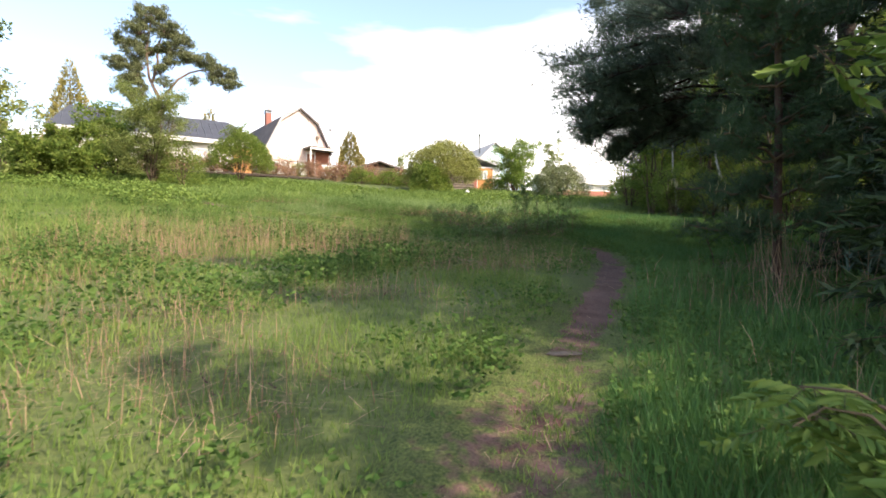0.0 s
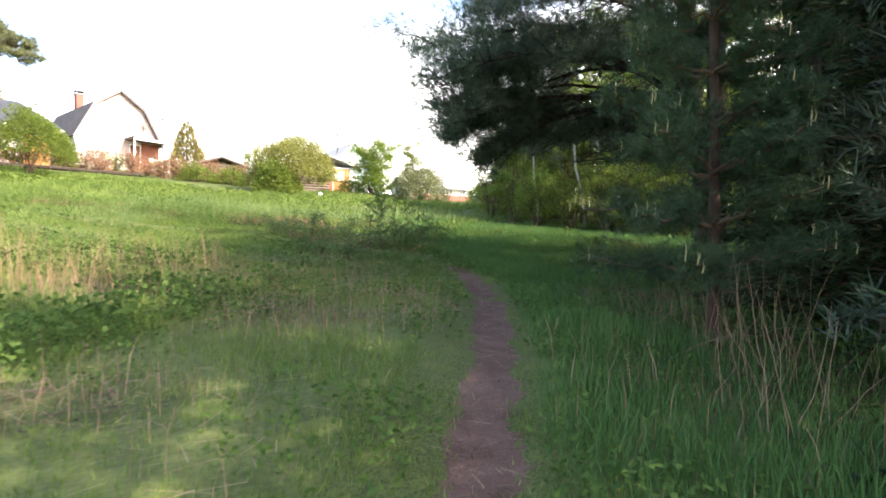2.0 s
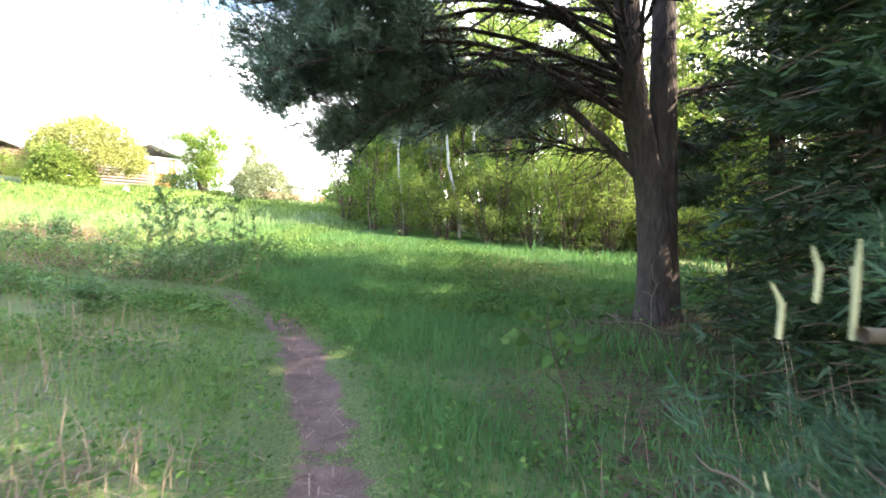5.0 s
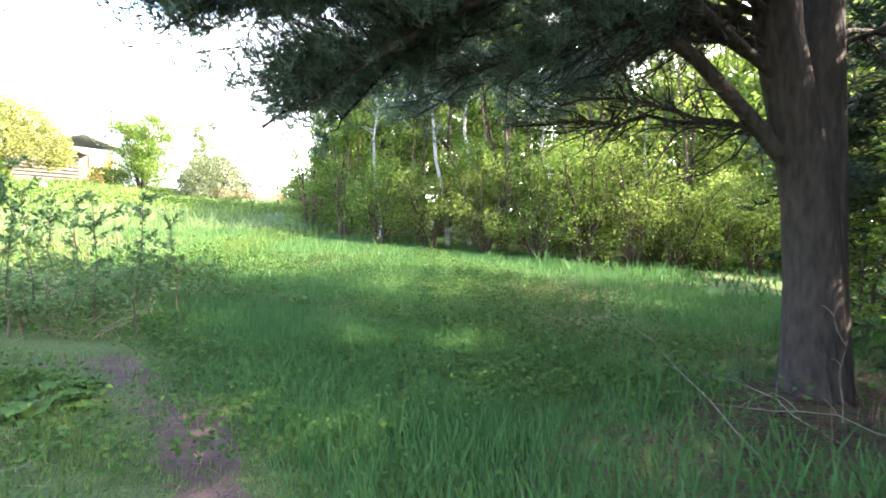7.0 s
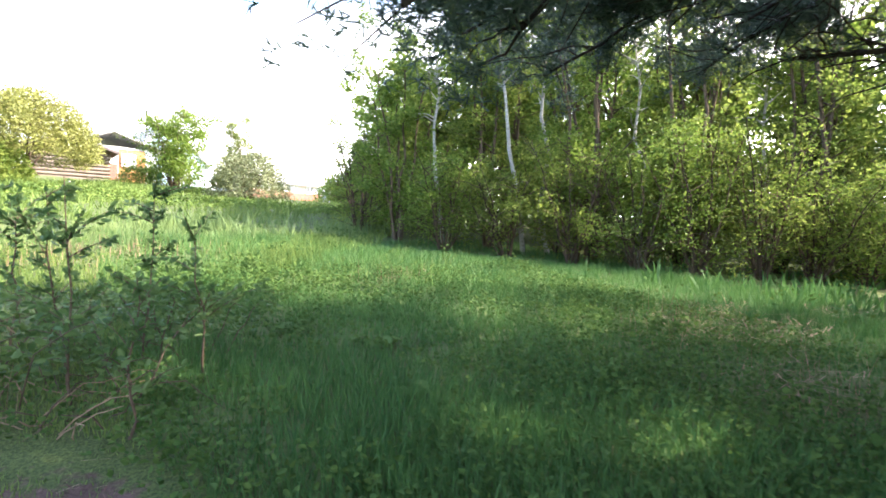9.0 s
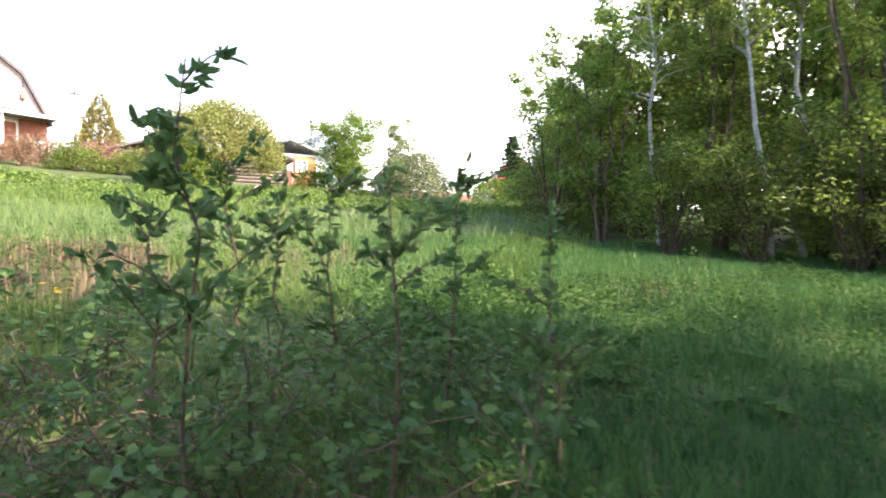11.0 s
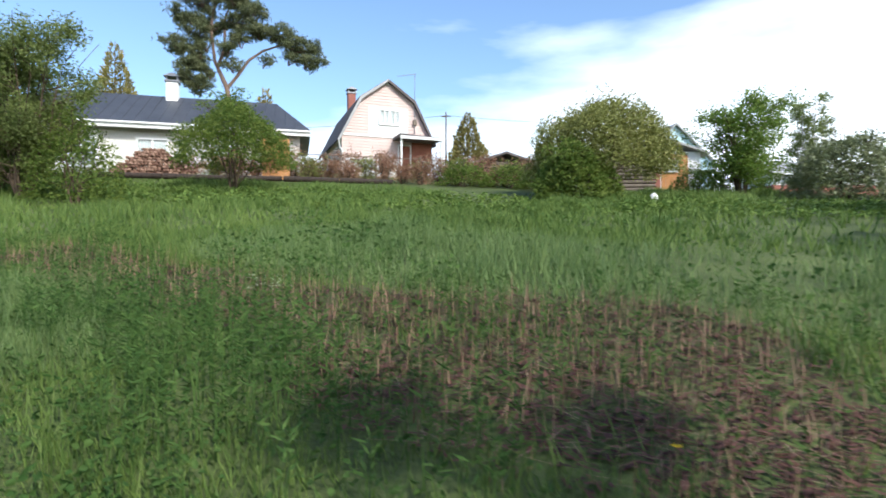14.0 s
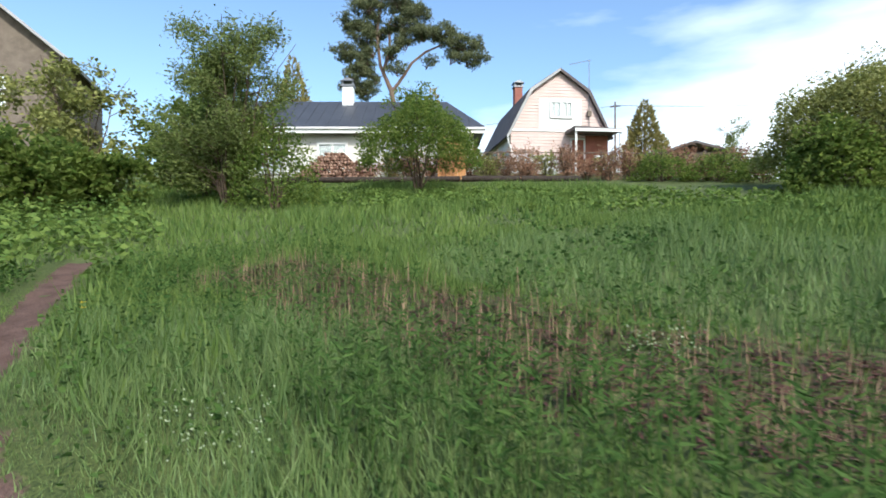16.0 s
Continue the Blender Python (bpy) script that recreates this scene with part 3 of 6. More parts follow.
def summer_house():
    ob = thing("summer_house", pose(3.7, 49.0, 6.35, 0, 0, 10), "white and orange-brown garden house with a small white-framed window", "house")
    part("wall", boxed(-2.2, 2.4, 0, 4, -0.8, 2.2), M_WHITE, ob)
    plank_wall(ob, 0.35, 1.75, -0.004, -0.4, 2.1, M_ORANGE)
    plank_wall(ob, -2.2, 0.3, -0.004, -0.8, 1.2, M_BRICK, 0.5)
    window(ob, 0.55, 1.15, 1.15, 1.75, -0.05, 0.07)
    part("roof", prism(bmesh.new(), [(-2.6, 2.0), (-2.6, 2.1), (0.1, 3.1), (2.8, 2.1), (2.8, 2.0), (0.1, 2.98)], -0.4, 4.4), M_ROOF_GREY, ob)


def blue_house():
    ob = thing("house", pose(9.6, 84.0, 9.0, 0, 0, 20), "pale blue house with a light grey roof and thin black flue", "house")
    part("wall", prism(bmesh.new(), [(-4.5, -3), (4.5, -3), (4.5, 4.0), (0, 8.2), (-4.5, 4.0)], 0, 8), M_BLUEWALL, ob)
    for s in (-1, 1):
        part("roof", prism(bmesh.new(), [(s * 5.0, 3.5), (s * 5.05, 3.68), (0, 8.45), (0, 8.25)], -0.5, 8.5), M_ROOF_GREY, ob)
    window(ob, -2.6, -1.2, 1.2, 2.8, -0.02)
    window(ob, 1.2, 2.6, 1.2, 2.8, -0.02)
    window(ob, -0.7, 0.7, 4.4, 5.6, -0.02)
    part_mesh("flue", raw_mesh("flue", *tube([(-1.6, 2, 6.6), (-1.6, 2, 9.6), (-1.6, 2, 9.61), (-1.6, 2, 9.9)], [0.12, 0.12, 0.2, 0.2], 8)), M_METAL, ob, "thin black metal flue")


def red_barn():
    ob = thing("outbuilding", pose(23.0, 69.0, 7.0, 0, 0, 18), "low outbuilding with red lower wall and whitish upper wall", "outbuilding")
    part("wall", boxed(-9.0, 0, 0, 5, -1.0, 2.35), M_WHITE, ob)
    part("lower_wall", boxed(-9.02, 0.02, -0.06, 5.02, -1.0, 1.35), M_BRICK, ob, "red painted brick lower wall")
    part("roof", prism(bmesh.new(), [(-0.6, 2.2), (-0.6, 2.35), (2.5, 3.6), (5.6, 2.35), (5.6, 2.2), (2.5, 3.45)], 0, 10), M_ROOF_GREY, ob, "grey sheet roof").matrix_local = pose(0.5, 0, 0, 0, 0, 90)
    part("fascia", boxed(-9.5, 0.5, -0.66, -0.602, 2.12, 2.36), M_WHITE, ob)
    for i in range(4):
        window(ob, -8.2 + 2.1 * i, -7.4 + 2.1 * i, 1.5, 2.05, -0.01, 0.05)


def red_roof_house():
    ob = thing("house", pose(36.5, 86, 9.0, 0, 0, -12), "distant house with a red gambrel metal roof", "house")
    part("wall", prism(bmesh.new(), [(-3.6, -2), (3.6, -2), (3.6, 2.6), (2.2, 5.0), (0, 6.4), (-2.2, 5.0), (-3.6, 2.6)], 0, 9), M_ROOF_RED, ob, "red sheet-clad walls")
    for s in (-1, 1):
        bm = prism(bmesh.new(), [(s * 4.1, 1.9), (s * 4.2, 2.0), (s * 2.35, 5.2), (s * 2.2, 5.0)], -0.4, 9.4)
        prism(bm, [(s * 2.2, 5.0), (s * 2.35, 5.2), (0, 6.75), (0, 6.5)], -0.4, 9.4)
        part("roof", bm, M_ROOF_RED, ob)
    part("lean_to", prism(bmesh.new(), [(-6.5, -2), (-3.7, -2), (-3.7, 2.3), (-6.5, 1.6)], -1, 7), M_ROOF_GREY, ob)


def log_shed(x, y, z, turn, w, tall, label):
    ob = thing("shed", pose(x, y, z, 0, 0, turn), label, "shed")
    n = int(tall / 0.2)
    for i in range(n + 4):
        v, q, _ = tube([(-w / 2 - 0.15, 0, -0.8 + i * 0.2 + 0.1), (w / 2 + 0.15, 0, -0.8 + i * 0.2 + 0.1)], [0.105, 0.095], 6)
        part_mesh("log", raw_mesh("log", v, q), M_WOOD, ob)
    part("wall", boxed(-w / 2, w / 2, 0.05, 2.8, -0.8, tall), M_WOOD, ob)
    part("roof", prism(bmesh.new(), [(-w / 2 - 0.5, tall - 0.25), (-w / 2 - 0.5, tall - 0.1), (0, tall + 0.6), (w / 2 + 0.5, tall - 0.1), (w / 2 + 0.5, tall - 0.25), (0, tall + 0.45)], -0.6, 3.3), M_ROOF_BROWN, ob, "mossy sagging roof")


gambrel_house()
long_house()
left_house()
summer_house()
blue_house()
red_barn()
red_roof_house()
log_shed(-5.3, 54.2, 7.7, 20, 3.4, 1.5, "small brown log shed with a mossy roof")
log_shed(1.8, 47.5, 6.5, 10, 3.4, 1.6, "dark low shed half hidden behind shrubs")

# ---- trees ----
def curve_points(a, b, sag=0.0, n=7, jitter=0.0):
    """A bent line from a to b; sag lifts or drops its middle."""
    a, b = np.asarray(a, float), np.asarray(b, float)
    t = np.linspace(0, 1, n)[:, None]
    p = a + (b - a) * t
    p[:, 2] += sag * np.sin(np.pi * t[:, 0])
    if jitter:
        p[1:-1] += rng.normal(0, jitter, (n - 2, 3))
    return p


def broadleaf(name, x, y, tall, spread, label, leaf_mat, bark, count, leaf, stems=5, low=0.12, lean=(0, 0), round_top=False, gaps=0.5, width_ratio=0.6, clear=0.0):
    """A tree or shrub: stems from one root, branches, and leaves in loose clumps along the twigs."""
    ob = thing(name, pose(x, y, h(x, y) - 0.03), label, "tree" if name.endswith("tree") or "birch" in name else "shrub")
    wood, tips, whence = [], [], []
    for s in range(stems):
        a = 2 * np.pi * s / stems + rng.uniform(-0.5, 0.5)
        r = spread * rng.uniform(0.15, 0.75) * (0 if stems == 1 else 1)
        top = np.array([r * np.cos(a) + lean[0], r * np.sin(a) + lean[1], tall * rng.uniform(0.78, 0.97) * (np.sqrt(max(0.2, 1 - (r / spread) ** 2)) if round_top else 1)])
        root = np.array([0.10 * np.cos(a), 0.10 * np.sin(a), 0]) * (stems > 1)
        line = curve_points(root, top, 0, 8, tall * 0.012)
        line[1:-1, :2] *= 0.85
        thick = 0.006 * tall + 0.010
        wood.append(tube(line, np.linspace(thick, 0.006, 8), 6))
        nb = max(5, int(26 / stems) + 5)
        for b in range(nb):
            t = rng.uniform(low, 0.98)
            i = min(6, int(t * 7))
            start = line[i] + (line[i + 1] - line[i]) * (t * 7 - i)
            out = rng.uniform(0, 2 * np.pi)
            reach = spread * rng.uniform(0.25, 0.75) * (1.15 - 0.75 * t)
            end = start + np.array([np.cos(out) * reach, np.sin(out) * reach, reach * rng.uniform(0.15, 0.8)])
            if round_top:
                q = np.hypot(end[0], end[1]) / spread
                end[2] = min(end[2], tall * np.sqrt(max(0.05, 1 - min(q, 1) ** 2)))
            twig = curve_points(start, end, 0.1 * reach, 4, 0.04 * reach)
            wood.append(tube(twig, np.linspace(0.004 * tall * 0.5 + 0.006, 0.003, 4), 4))
            for k in range(5):
                tips.append(twig[1] + (twig[3] - twig[1]) * rng.uniform(0, 1.1))
                whence.append(end - start)
    tips, whence = np.array(tips), np.array(whence)
    part_mesh("trunk", raw_mesh("trunk", *joined(wood), smooth=True), bark, ob)
    weight = rng.uniform(0, 1, len(tips)) ** gaps + 0.05
    pick = rng.choice(len(tips), count, p=weight / weight.sum())
    c = tips[pick] + rng.normal(0, 1, (count, 3)) * spread * 0.075 * np.array([1, 1, 0.8])
    if round_top:
        m = int(count * 0.85)
        w = random_ways(m)
        w[:, 2] = np.abs(w[:, 2]) * 1.0 - 0.18
        lump = 0.86 + 0.13 * np.sin(5.1 * w[:, 0] + 3.3 * w[:, 2] + x) * np.sin(4.3 * w[:, 1] - 2.2 * w[:, 2] + y) + 0.05 * np.sin(13 * w[:, 0]) * np.sin(12 * w[:, 1])
        c[:m] = np.array([0, 0, tall * (0.12 + clear)]) + w * np.array([spread, spread, tall * (0.88 - clear)]) * (lump * rng.uniform(0.78, 1.04, m))[:, None]
        c[:m, :2] += np.array(lean)
        far = np.sqrt((c[m:, 0] / spread) ** 2 + (c[m:, 1] / spread) ** 2 + (c[m:, 2] / tall) ** 2)
        c[m:] *= np.where(far > 0.97, 0.97 / np.maximum(far, 1e-3), 1)[:, None]
    c[:, 2] = np.maximum(c[:, 2], 0.06 + 0.1 * rng.uniform(0, 1, count))
    ways = random_ways(count, 0.6) + np.array([0, 0, -0.15]) + 0.5 * unit(whence[pick])
    part_mesh("crown", raw_mesh("crown", *leaves(c, leaf, leaf * width_ratio, ways)), leaf_mat, ob)
    return ob


def pine_branch(root, tip, thick, tuft_count, parent, bark, needle_mat, needle=0.10, per=12, sag=0.35, width=0.004, start=0.35, fan=0.45, bare=12):
    """One limb with side twigs that carry needle tufts."""
    root, tip = np.array(root, float), np.array(tip, float)
    line = curve_points(root, tip, sag, 9, 0.03)
    wood = [tube(line, np.linspace(thick, 0.012, 9), 7)]
    length = np.linalg.norm(tip - root)
    cs, ws = [], []
    along = (tip - root) / length
    across = unit(np.cross(along, np.array([0, 0, 1.0])))
    n_twig = int(10 + length * 5)
    for k in range(n_twig):
        t = rng.uniform(start, 1.0)
        i = min(7, int(t * 8))
        s = line[i] + (line[i + 1] - line[i]) * (t * 8 - i)
        sgn = rng.choice([-1, 1])
        reach = length * fan * rng.uniform(0.25, 0.8) * (1.15 - 0.6 * t)
        e = s + (along * rng.uniform(0.3, 1.0) + across * sgn * rng.uniform(0.4, 1.0) + np.array([0, 0, rng.uniform(-0.25, 0.55)])) * reach
        tw = curve_points(s, e, rng.uniform(-0.08, 0.12) * reach, 5, 0.03 * reach)
        wood.append(tube(tw, np.linspace(max(0.007, thick * 0.25), 0.004, 5), 4))
        m = max(3, int(tuft_count / n_twig))
        tt = rng.uniform(0.3, 1.05, m)
        cs.append(tw[0] + (tw[4] - tw[0]) * tt[:, None] + rng.normal(0, 0.07 + 0.04 * reach, (m, 3)))
        ws.append(np.repeat((e - s)[None], m, 0) / max(reach, 0.1) + rng.normal(0, 0.5, (m, 3)) + np.array([0, 0, 0.5]))
    if length > 2.0:
        for k in range(bare):
            i = rng.integers(1, 6)
            s = line[i] + (line[i + 1] - line[i]) * rng.uniform(0, 1)
            e = s + (along * rng.uniform(0.2, 1.0) + across * rng.uniform(-0.9, 0.9) + np.array([0, 0, rng.uniform(-0.7, 0.5)])) * rng.uniform(0.4, 1.1)
            wood.append(tube(curve_points(s, e, rng.uniform(-0.1, 0.1), 5, 0.03), np.linspace(0.011, 0.003, 5), 4))
    b = part_mesh("branch", raw_mesh("branch", *joined(wood), smooth=True), bark, parent)
    part_mesh("needles", raw_mesh("needles", *needles(np.concatenate(cs), np.concatenate(ws), per, needle, width, 0.9)), needle_mat, b)
    return b


def big_pine():
    x, y = 8.63, 11.66
    z = h(x, y)
    ob = thing("pine_tree", pose(x, y, z), "large old pine with forked grey trunk and spreading low limbs", "tree")
    part_mesh("trunk", raw_mesh("trunk", *joined([
        tube([(-0.08, 0, -0.3), (-0.08, 0, 0.05), (-0.08, 0, 0.4), (-0.08, 0, 1.0), (-0.10, 0.02, 1.7), (-0.19, 0.08, 2.3), (-0.33, 0.18, 3.2), (-0.40, 0.22, 4.6), (-0.45, 0.2, 6.6), (-0.3, 0.1, 7.9), (-0.2, 0.1, 9.4)], [0.36, 0.29, 0.25, 0.23, 0.22, 0.20, 0.20, 0.185, 0.15, 0.10, 0.03], 14),
        tube([(0.10, 0, -0.3), (0.10, 0.0, 0.1), (0.10, 0.0, 0.9), (0.10, 0.0, 1.7), (0.12, 0.0, 2.4), (0.14, 0.02, 3.4), (0.3, 0.1, 6.4), (0.6, 0.3, 8.6)], [0.32, 0.25, 0.21, 0.20, 0.19, 0.185, 0.14, 0.03], 12)]), smooth=True), M_BARK, ob, "forked trunk with rough grey-brown bark")
    # long low limbs over the path, then the crown above
    limbs = [((-0.15, 0.1, 1.95), (-4.2, 1.45, 2.25), 0.078, 1000, 1.25), ((-0.3, 0.15, 2.9), (-4.7, 1.7, 2.85), 0.06, 1700, 0.7), ((-0.3, 0.15, 3.1), (-4.3, 2.2, 3.1), 0.06, 1600, 0.6), ((-0.3, 0.15, 3.3), (-5.1, 1.3, 3.1), 0.06, 1700, 0.6), ((-0.3, 0.15, 2.75), (-5.3, 0.55, 2.8), 0.07, 1500, 0.7), ((-0.3, 0.15, 2.8), (-4.4, 1.75, 2.15), 0.065, 1600, 0.9),
             ((-0.35, 0.2, 3.4), (-5.4, -0.5, 3.5), 0.07, 1500, 0.65), ((-0.35, 0.2, 3.5), (-3.2, 2.7, 2.9), 0.07, 1600, 0.7), ((-0.35, 0.2, 3.7), (-5.0, 1.15, 2.6), 0.07, 1700, 0.9), ((-0.35, 0.2, 3.9), (-4.6, -2.4, 4.0), 0.06, 1200, 0.6),
             ((-0.35, 0.2, 4.2), (-5.6, 0.8, 4.3), 0.06, 1500, 0.6), ((-0.35, 0.2, 4.3), (-2.4, 3.6, 4.0), 0.06, 1200, 0.6), ((-0.35, 0.2, 3.3), (-3.6, 2.2, 2.4), 0.05, 700, 0.9),
             ((-0.35, 0.2, 3.6), (-3.6, -1.4, 3.5), 0.05, 1200, 0.5), ((-0.35, 0.2, 4.4), (-3.4, 0.4, 4.6), 0.05, 1200, 0.4), ((-0.35, 0.2, 4.7), (-4.2, -1.0, 5.0), 0.05, 1200, 0.4),
             ((-0.35, 0.1, 3.6), (-3.0, -2.6, 3.2), 0.05, 1300, 0.5), ((-0.35, 0.1, 4.0), (-2.2, -3.2, 3.9), 0.05, 1200, 0.4), ((-0.35, 0.1, 4.4), (-4.8, -1.6, 4.4), 0.05, 1400, 0.5), ((-0.35, 0.1, 4.8), (-3.6, -2.8, 5.0), 0.05, 1200, 0.4),
             ((-0.35, 0.2, 5.0), (-5.0, 0.0, 5.3), 0.05, 1400, 0.4), ((-0.35, 0.2, 5.2), (-4.4, 1.6, 5.3), 0.05, 1300, 0.4), ((-0.35, 0.1, 4.6), (-2.6, -1.6, 4.2), 0.04, 1000, 0.3),
             ((-0.3, 0.15, 3.0), (-2.7, 0.9, 2.7), 0.04, 800, 0.35), ((-0.3, 0.15, 3.2), (-3.0, 1.9, 2.9), 0.04, 900, 0.4), ((-0.3, 0.15, 3.2), (-1.9, 1.9, 3.0), 0.04, 700, 0.3),
             ((-0.3, 0.15, 3.2), (-1.5, 3.4, 3.4), 0.045, 900, 0.3), ((-0.2, 0.15, 3.3), (-0.7, 2.9, 3.3), 0.045, 800, 0.3), ((-0.2, 0.15, 3.1), (-0.9, 1.7, 3.1), 0.04, 500, 0.2),
             ((-0.25, 0.1, 2.3), (-1.9, 1.9, 2.5), 0.035, 60, 0.1), ((-0.25, 0.1, 2.2), (-2.1, 1.1, 2.5), 0.03, 60, 0.15), ((-0.3, 0.15, 3.1), (-2.9, 1.6, 2.7), 0.035, 100, 0.3),
             ((-0.35, 0.2, 3.8), (-5.4, 0.9, 3.6), 0.05, 1400, 0.5), ((-0.35, 0.2, 3.9), (-4.6, 1.0, 3.7), 0.05, 1400, 0.5), ((-0.35, 0.2, 4.0), (-4.2, 2.4, 4.1), 0.05, 1300, 0.5), ((-0.35, 0.2, 4.1), (-3.8, 0.2, 4.0), 0.05, 1300, 0.4), ((-0.35, 0.2, 4.4), (-3.8, 2.0, 4.8), 0.05, 1200, 0.4),
             ((-0.35, 0.2, 3.6), (-3.0, 3.5, 2.95), 0.05, 1300, 0.4), ((-0.3, 0.2, 3.4), (-1.6, 4.3, 3.1), 0.05, 1300, 0.4), ((-0.2, 0.2, 3.5), (0.2, 3.9, 3.3), 0.05, 1300, 0.3), ((-0.2, 0.2, 3.9), (1.2, 3.4, 3.9), 0.05, 1100, 0.3),
             ((0.2, 0.0, 2.6), (2.7, 1.2, 2.5), 0.04, 2200, 0.2), ((0.2, 0.0, 3.2), (2.4, -0.6, 2.9), 0.04, 2200, 0.3), ((0.2, 0.0, 3.1), (1.5, -1.7, 2.8), 0.04, 2200, 0.3), ((0.2, 0.0, 2.2), (1.9, 0.6, 1.8), 0.03, 1500, 0.1)]
    for a, b, r, n, sg in limbs:
        outer = math.hypot(b[0], b[1]) > 3.7
        pine_branch(a, b, r if r > 0.075 else r * 0.7, int(n * (0.85 if outer else 0.62)), ob, M_BARK, M_NEEDLE, 0.11, 10, sg, 0.009, 0.60 if outer else 0.45, 0.50, 26)
    for k in range(15):
        zz = 5.6 + 3.6 * (k / 14) ** 0.9
        a = k * 2.4 + rng.uniform(-0.4, 0.4)
        r = (4.2 - 0.55 * (zz - 4.6)) * rng.uniform(0.75, 1.1)
        pine_branch((-0.3 + 0.3 * np.cos(a), 0.1, zz), (-0.2 + r * np.cos(a), r * np.sin(a), zz + 0.10 * r + rng.uniform(0, 0.7)), 0.055, 420, ob, M_BARK, M_NEEDLE, 0.17, 8, 0.3, 0.022, 0.35, 0.42)


def young_pine(x, y, tall, spread, count, label, first=0.35, candles=True, mat=None, per=22, needle=0.10, width=0.0035):
    ob = thing("pine_tree", pose(x, y, h(x, y)), label, "tree")
    part_mesh("trunk", raw_mesh("trunk", *tube([(0, 0, -0.2), (0, 0, 0.1), (0.02, 0.0, tall * 0.3), (0.0, 0.02, tall * 0.7), (0, 0, tall)], [0.070, 0.052, 0.042, 0.028, 0.010], 9), smooth=True), M_BARK_YOUNG, ob, "slender reddish trunk")
    whorls = max(5, int(tall / 0.45))
    shoots = []
    for w in range(whorls):
        t = (w + 0.5) / whorls
        zz = first + (tall - first) * t * 0.98
        for b in range(5):
            a = 2 * np.pi * b / 5 + w * 1.1 + rng.uniform(-0.3, 0.3)
            r = spread * (1.05 - 0.85 * t) * rng.uniform(0.75, 1.12)
            end = (r * np.cos(a), r * np.sin(a), zz + r * rng.uniform(0.05, 0.38))
            pine_branch((0, 0, zz), end, 0.018, int(count / whorls / 5), ob, M_TWIG, mat or M_NEEDLE_YOUNG, needle, per, 0.02, width, 0.25, 0.4)
            shoots.append(end)
    if candles:
        for e in shoots:
            for _ in range(rng.integers(2, 6)):
                p = np.array(e) + rng.normal(0, 0.06, 3) * np.array([1, 1, 0.5])
                L = rng.uniform(0.06, 0.14)
                v, q, t = tube([p, p + np.array([0.01, 0.0, L * 0.6]), p + np.array([rng.normal(0, 0.008), rng.normal(0, 0.008), L])], [0.0045, 0.005, 0.002], 5)
                part_mesh("candle", raw_mesh("candle", v, q, t), M_CANDLE, ob)
    return ob


def spruce(x, y, tall, spread, count, label, mat=None, per=10, needle=0.05, width=0.012, first=0.3):
    """A conical conifer: layers of drooping boughs set with short needles."""
    ob = thing("spruce_tree", pose(x, y, h(x, y)), label, "tree")
    part_mesh("trunk", raw_mesh("trunk", *tube([(0, 0, -0.2), (0, 0, tall * 0.5), (0, 0, tall)], [0.012 * tall + 0.05, 0.008 * tall + 0.02, 0.008], 8)), M_BARK, ob)
    wood, cs, ws = [], [], []
    layers = int(tall * 4.2)
    for w in range(layers):
        t = w / layers
        zz = first + (tall - first) * t
        for b in range(7):
            a = rng.uniform(0, 2 * np.pi)
            r = spread * (1 - t) ** 0.75 * rng.uniform(0.65, 1.1) + 0.06
            end = np.array([r * np.cos(a), r * np.sin(a), zz - r * rng.uniform(0.1, 0.4) + 0.12 * r])
            line = curve_points((0, 0, zz), end, 0.08 * r, 3)
            wood.append(tube(line, np.linspace(0.014, 0.004, 3), 3))
            m = max(4, int(count / (layers * 7) * (r / spread + 0.25) * 1.5))
            tt = rng.uniform(0.15, 1.05, m) ** 0.8
            p = np.array([0, 0, zz]) + (end - np.array([0, 0, zz])) * tt[:, None]
            side = np.array([-np.sin(a), np.cos(a), 0])
            off = rng.normal(0, 0.22 * r + 0.03, m) * (1.15 - tt)
            cs.append(p + side * off[:, None] + np.stack([0 * off, 0 * off, -np.abs(off) * 0.3 + rng.normal(0, 0.03, m)], 1))
            ws.append(np.repeat((end / max(r, 0.1))[None] * np.array([[1, 1, 0]]), m, 0) + side * np.sign(off)[:, None] * 0.8 + np.array([0, 0, -0.1]))
    tagged(part_mesh("bough_wood", raw_mesh("bough_wood", *joined(wood)), M_TWIG, ob), kind="stuff")
    part_mesh("needles", raw_mesh("needles", *needles(np.concatenate(cs), np.concatenate(ws), per, needle * 1.6, width, 0.7)), mat or M_SPRUCE, ob)
    return ob


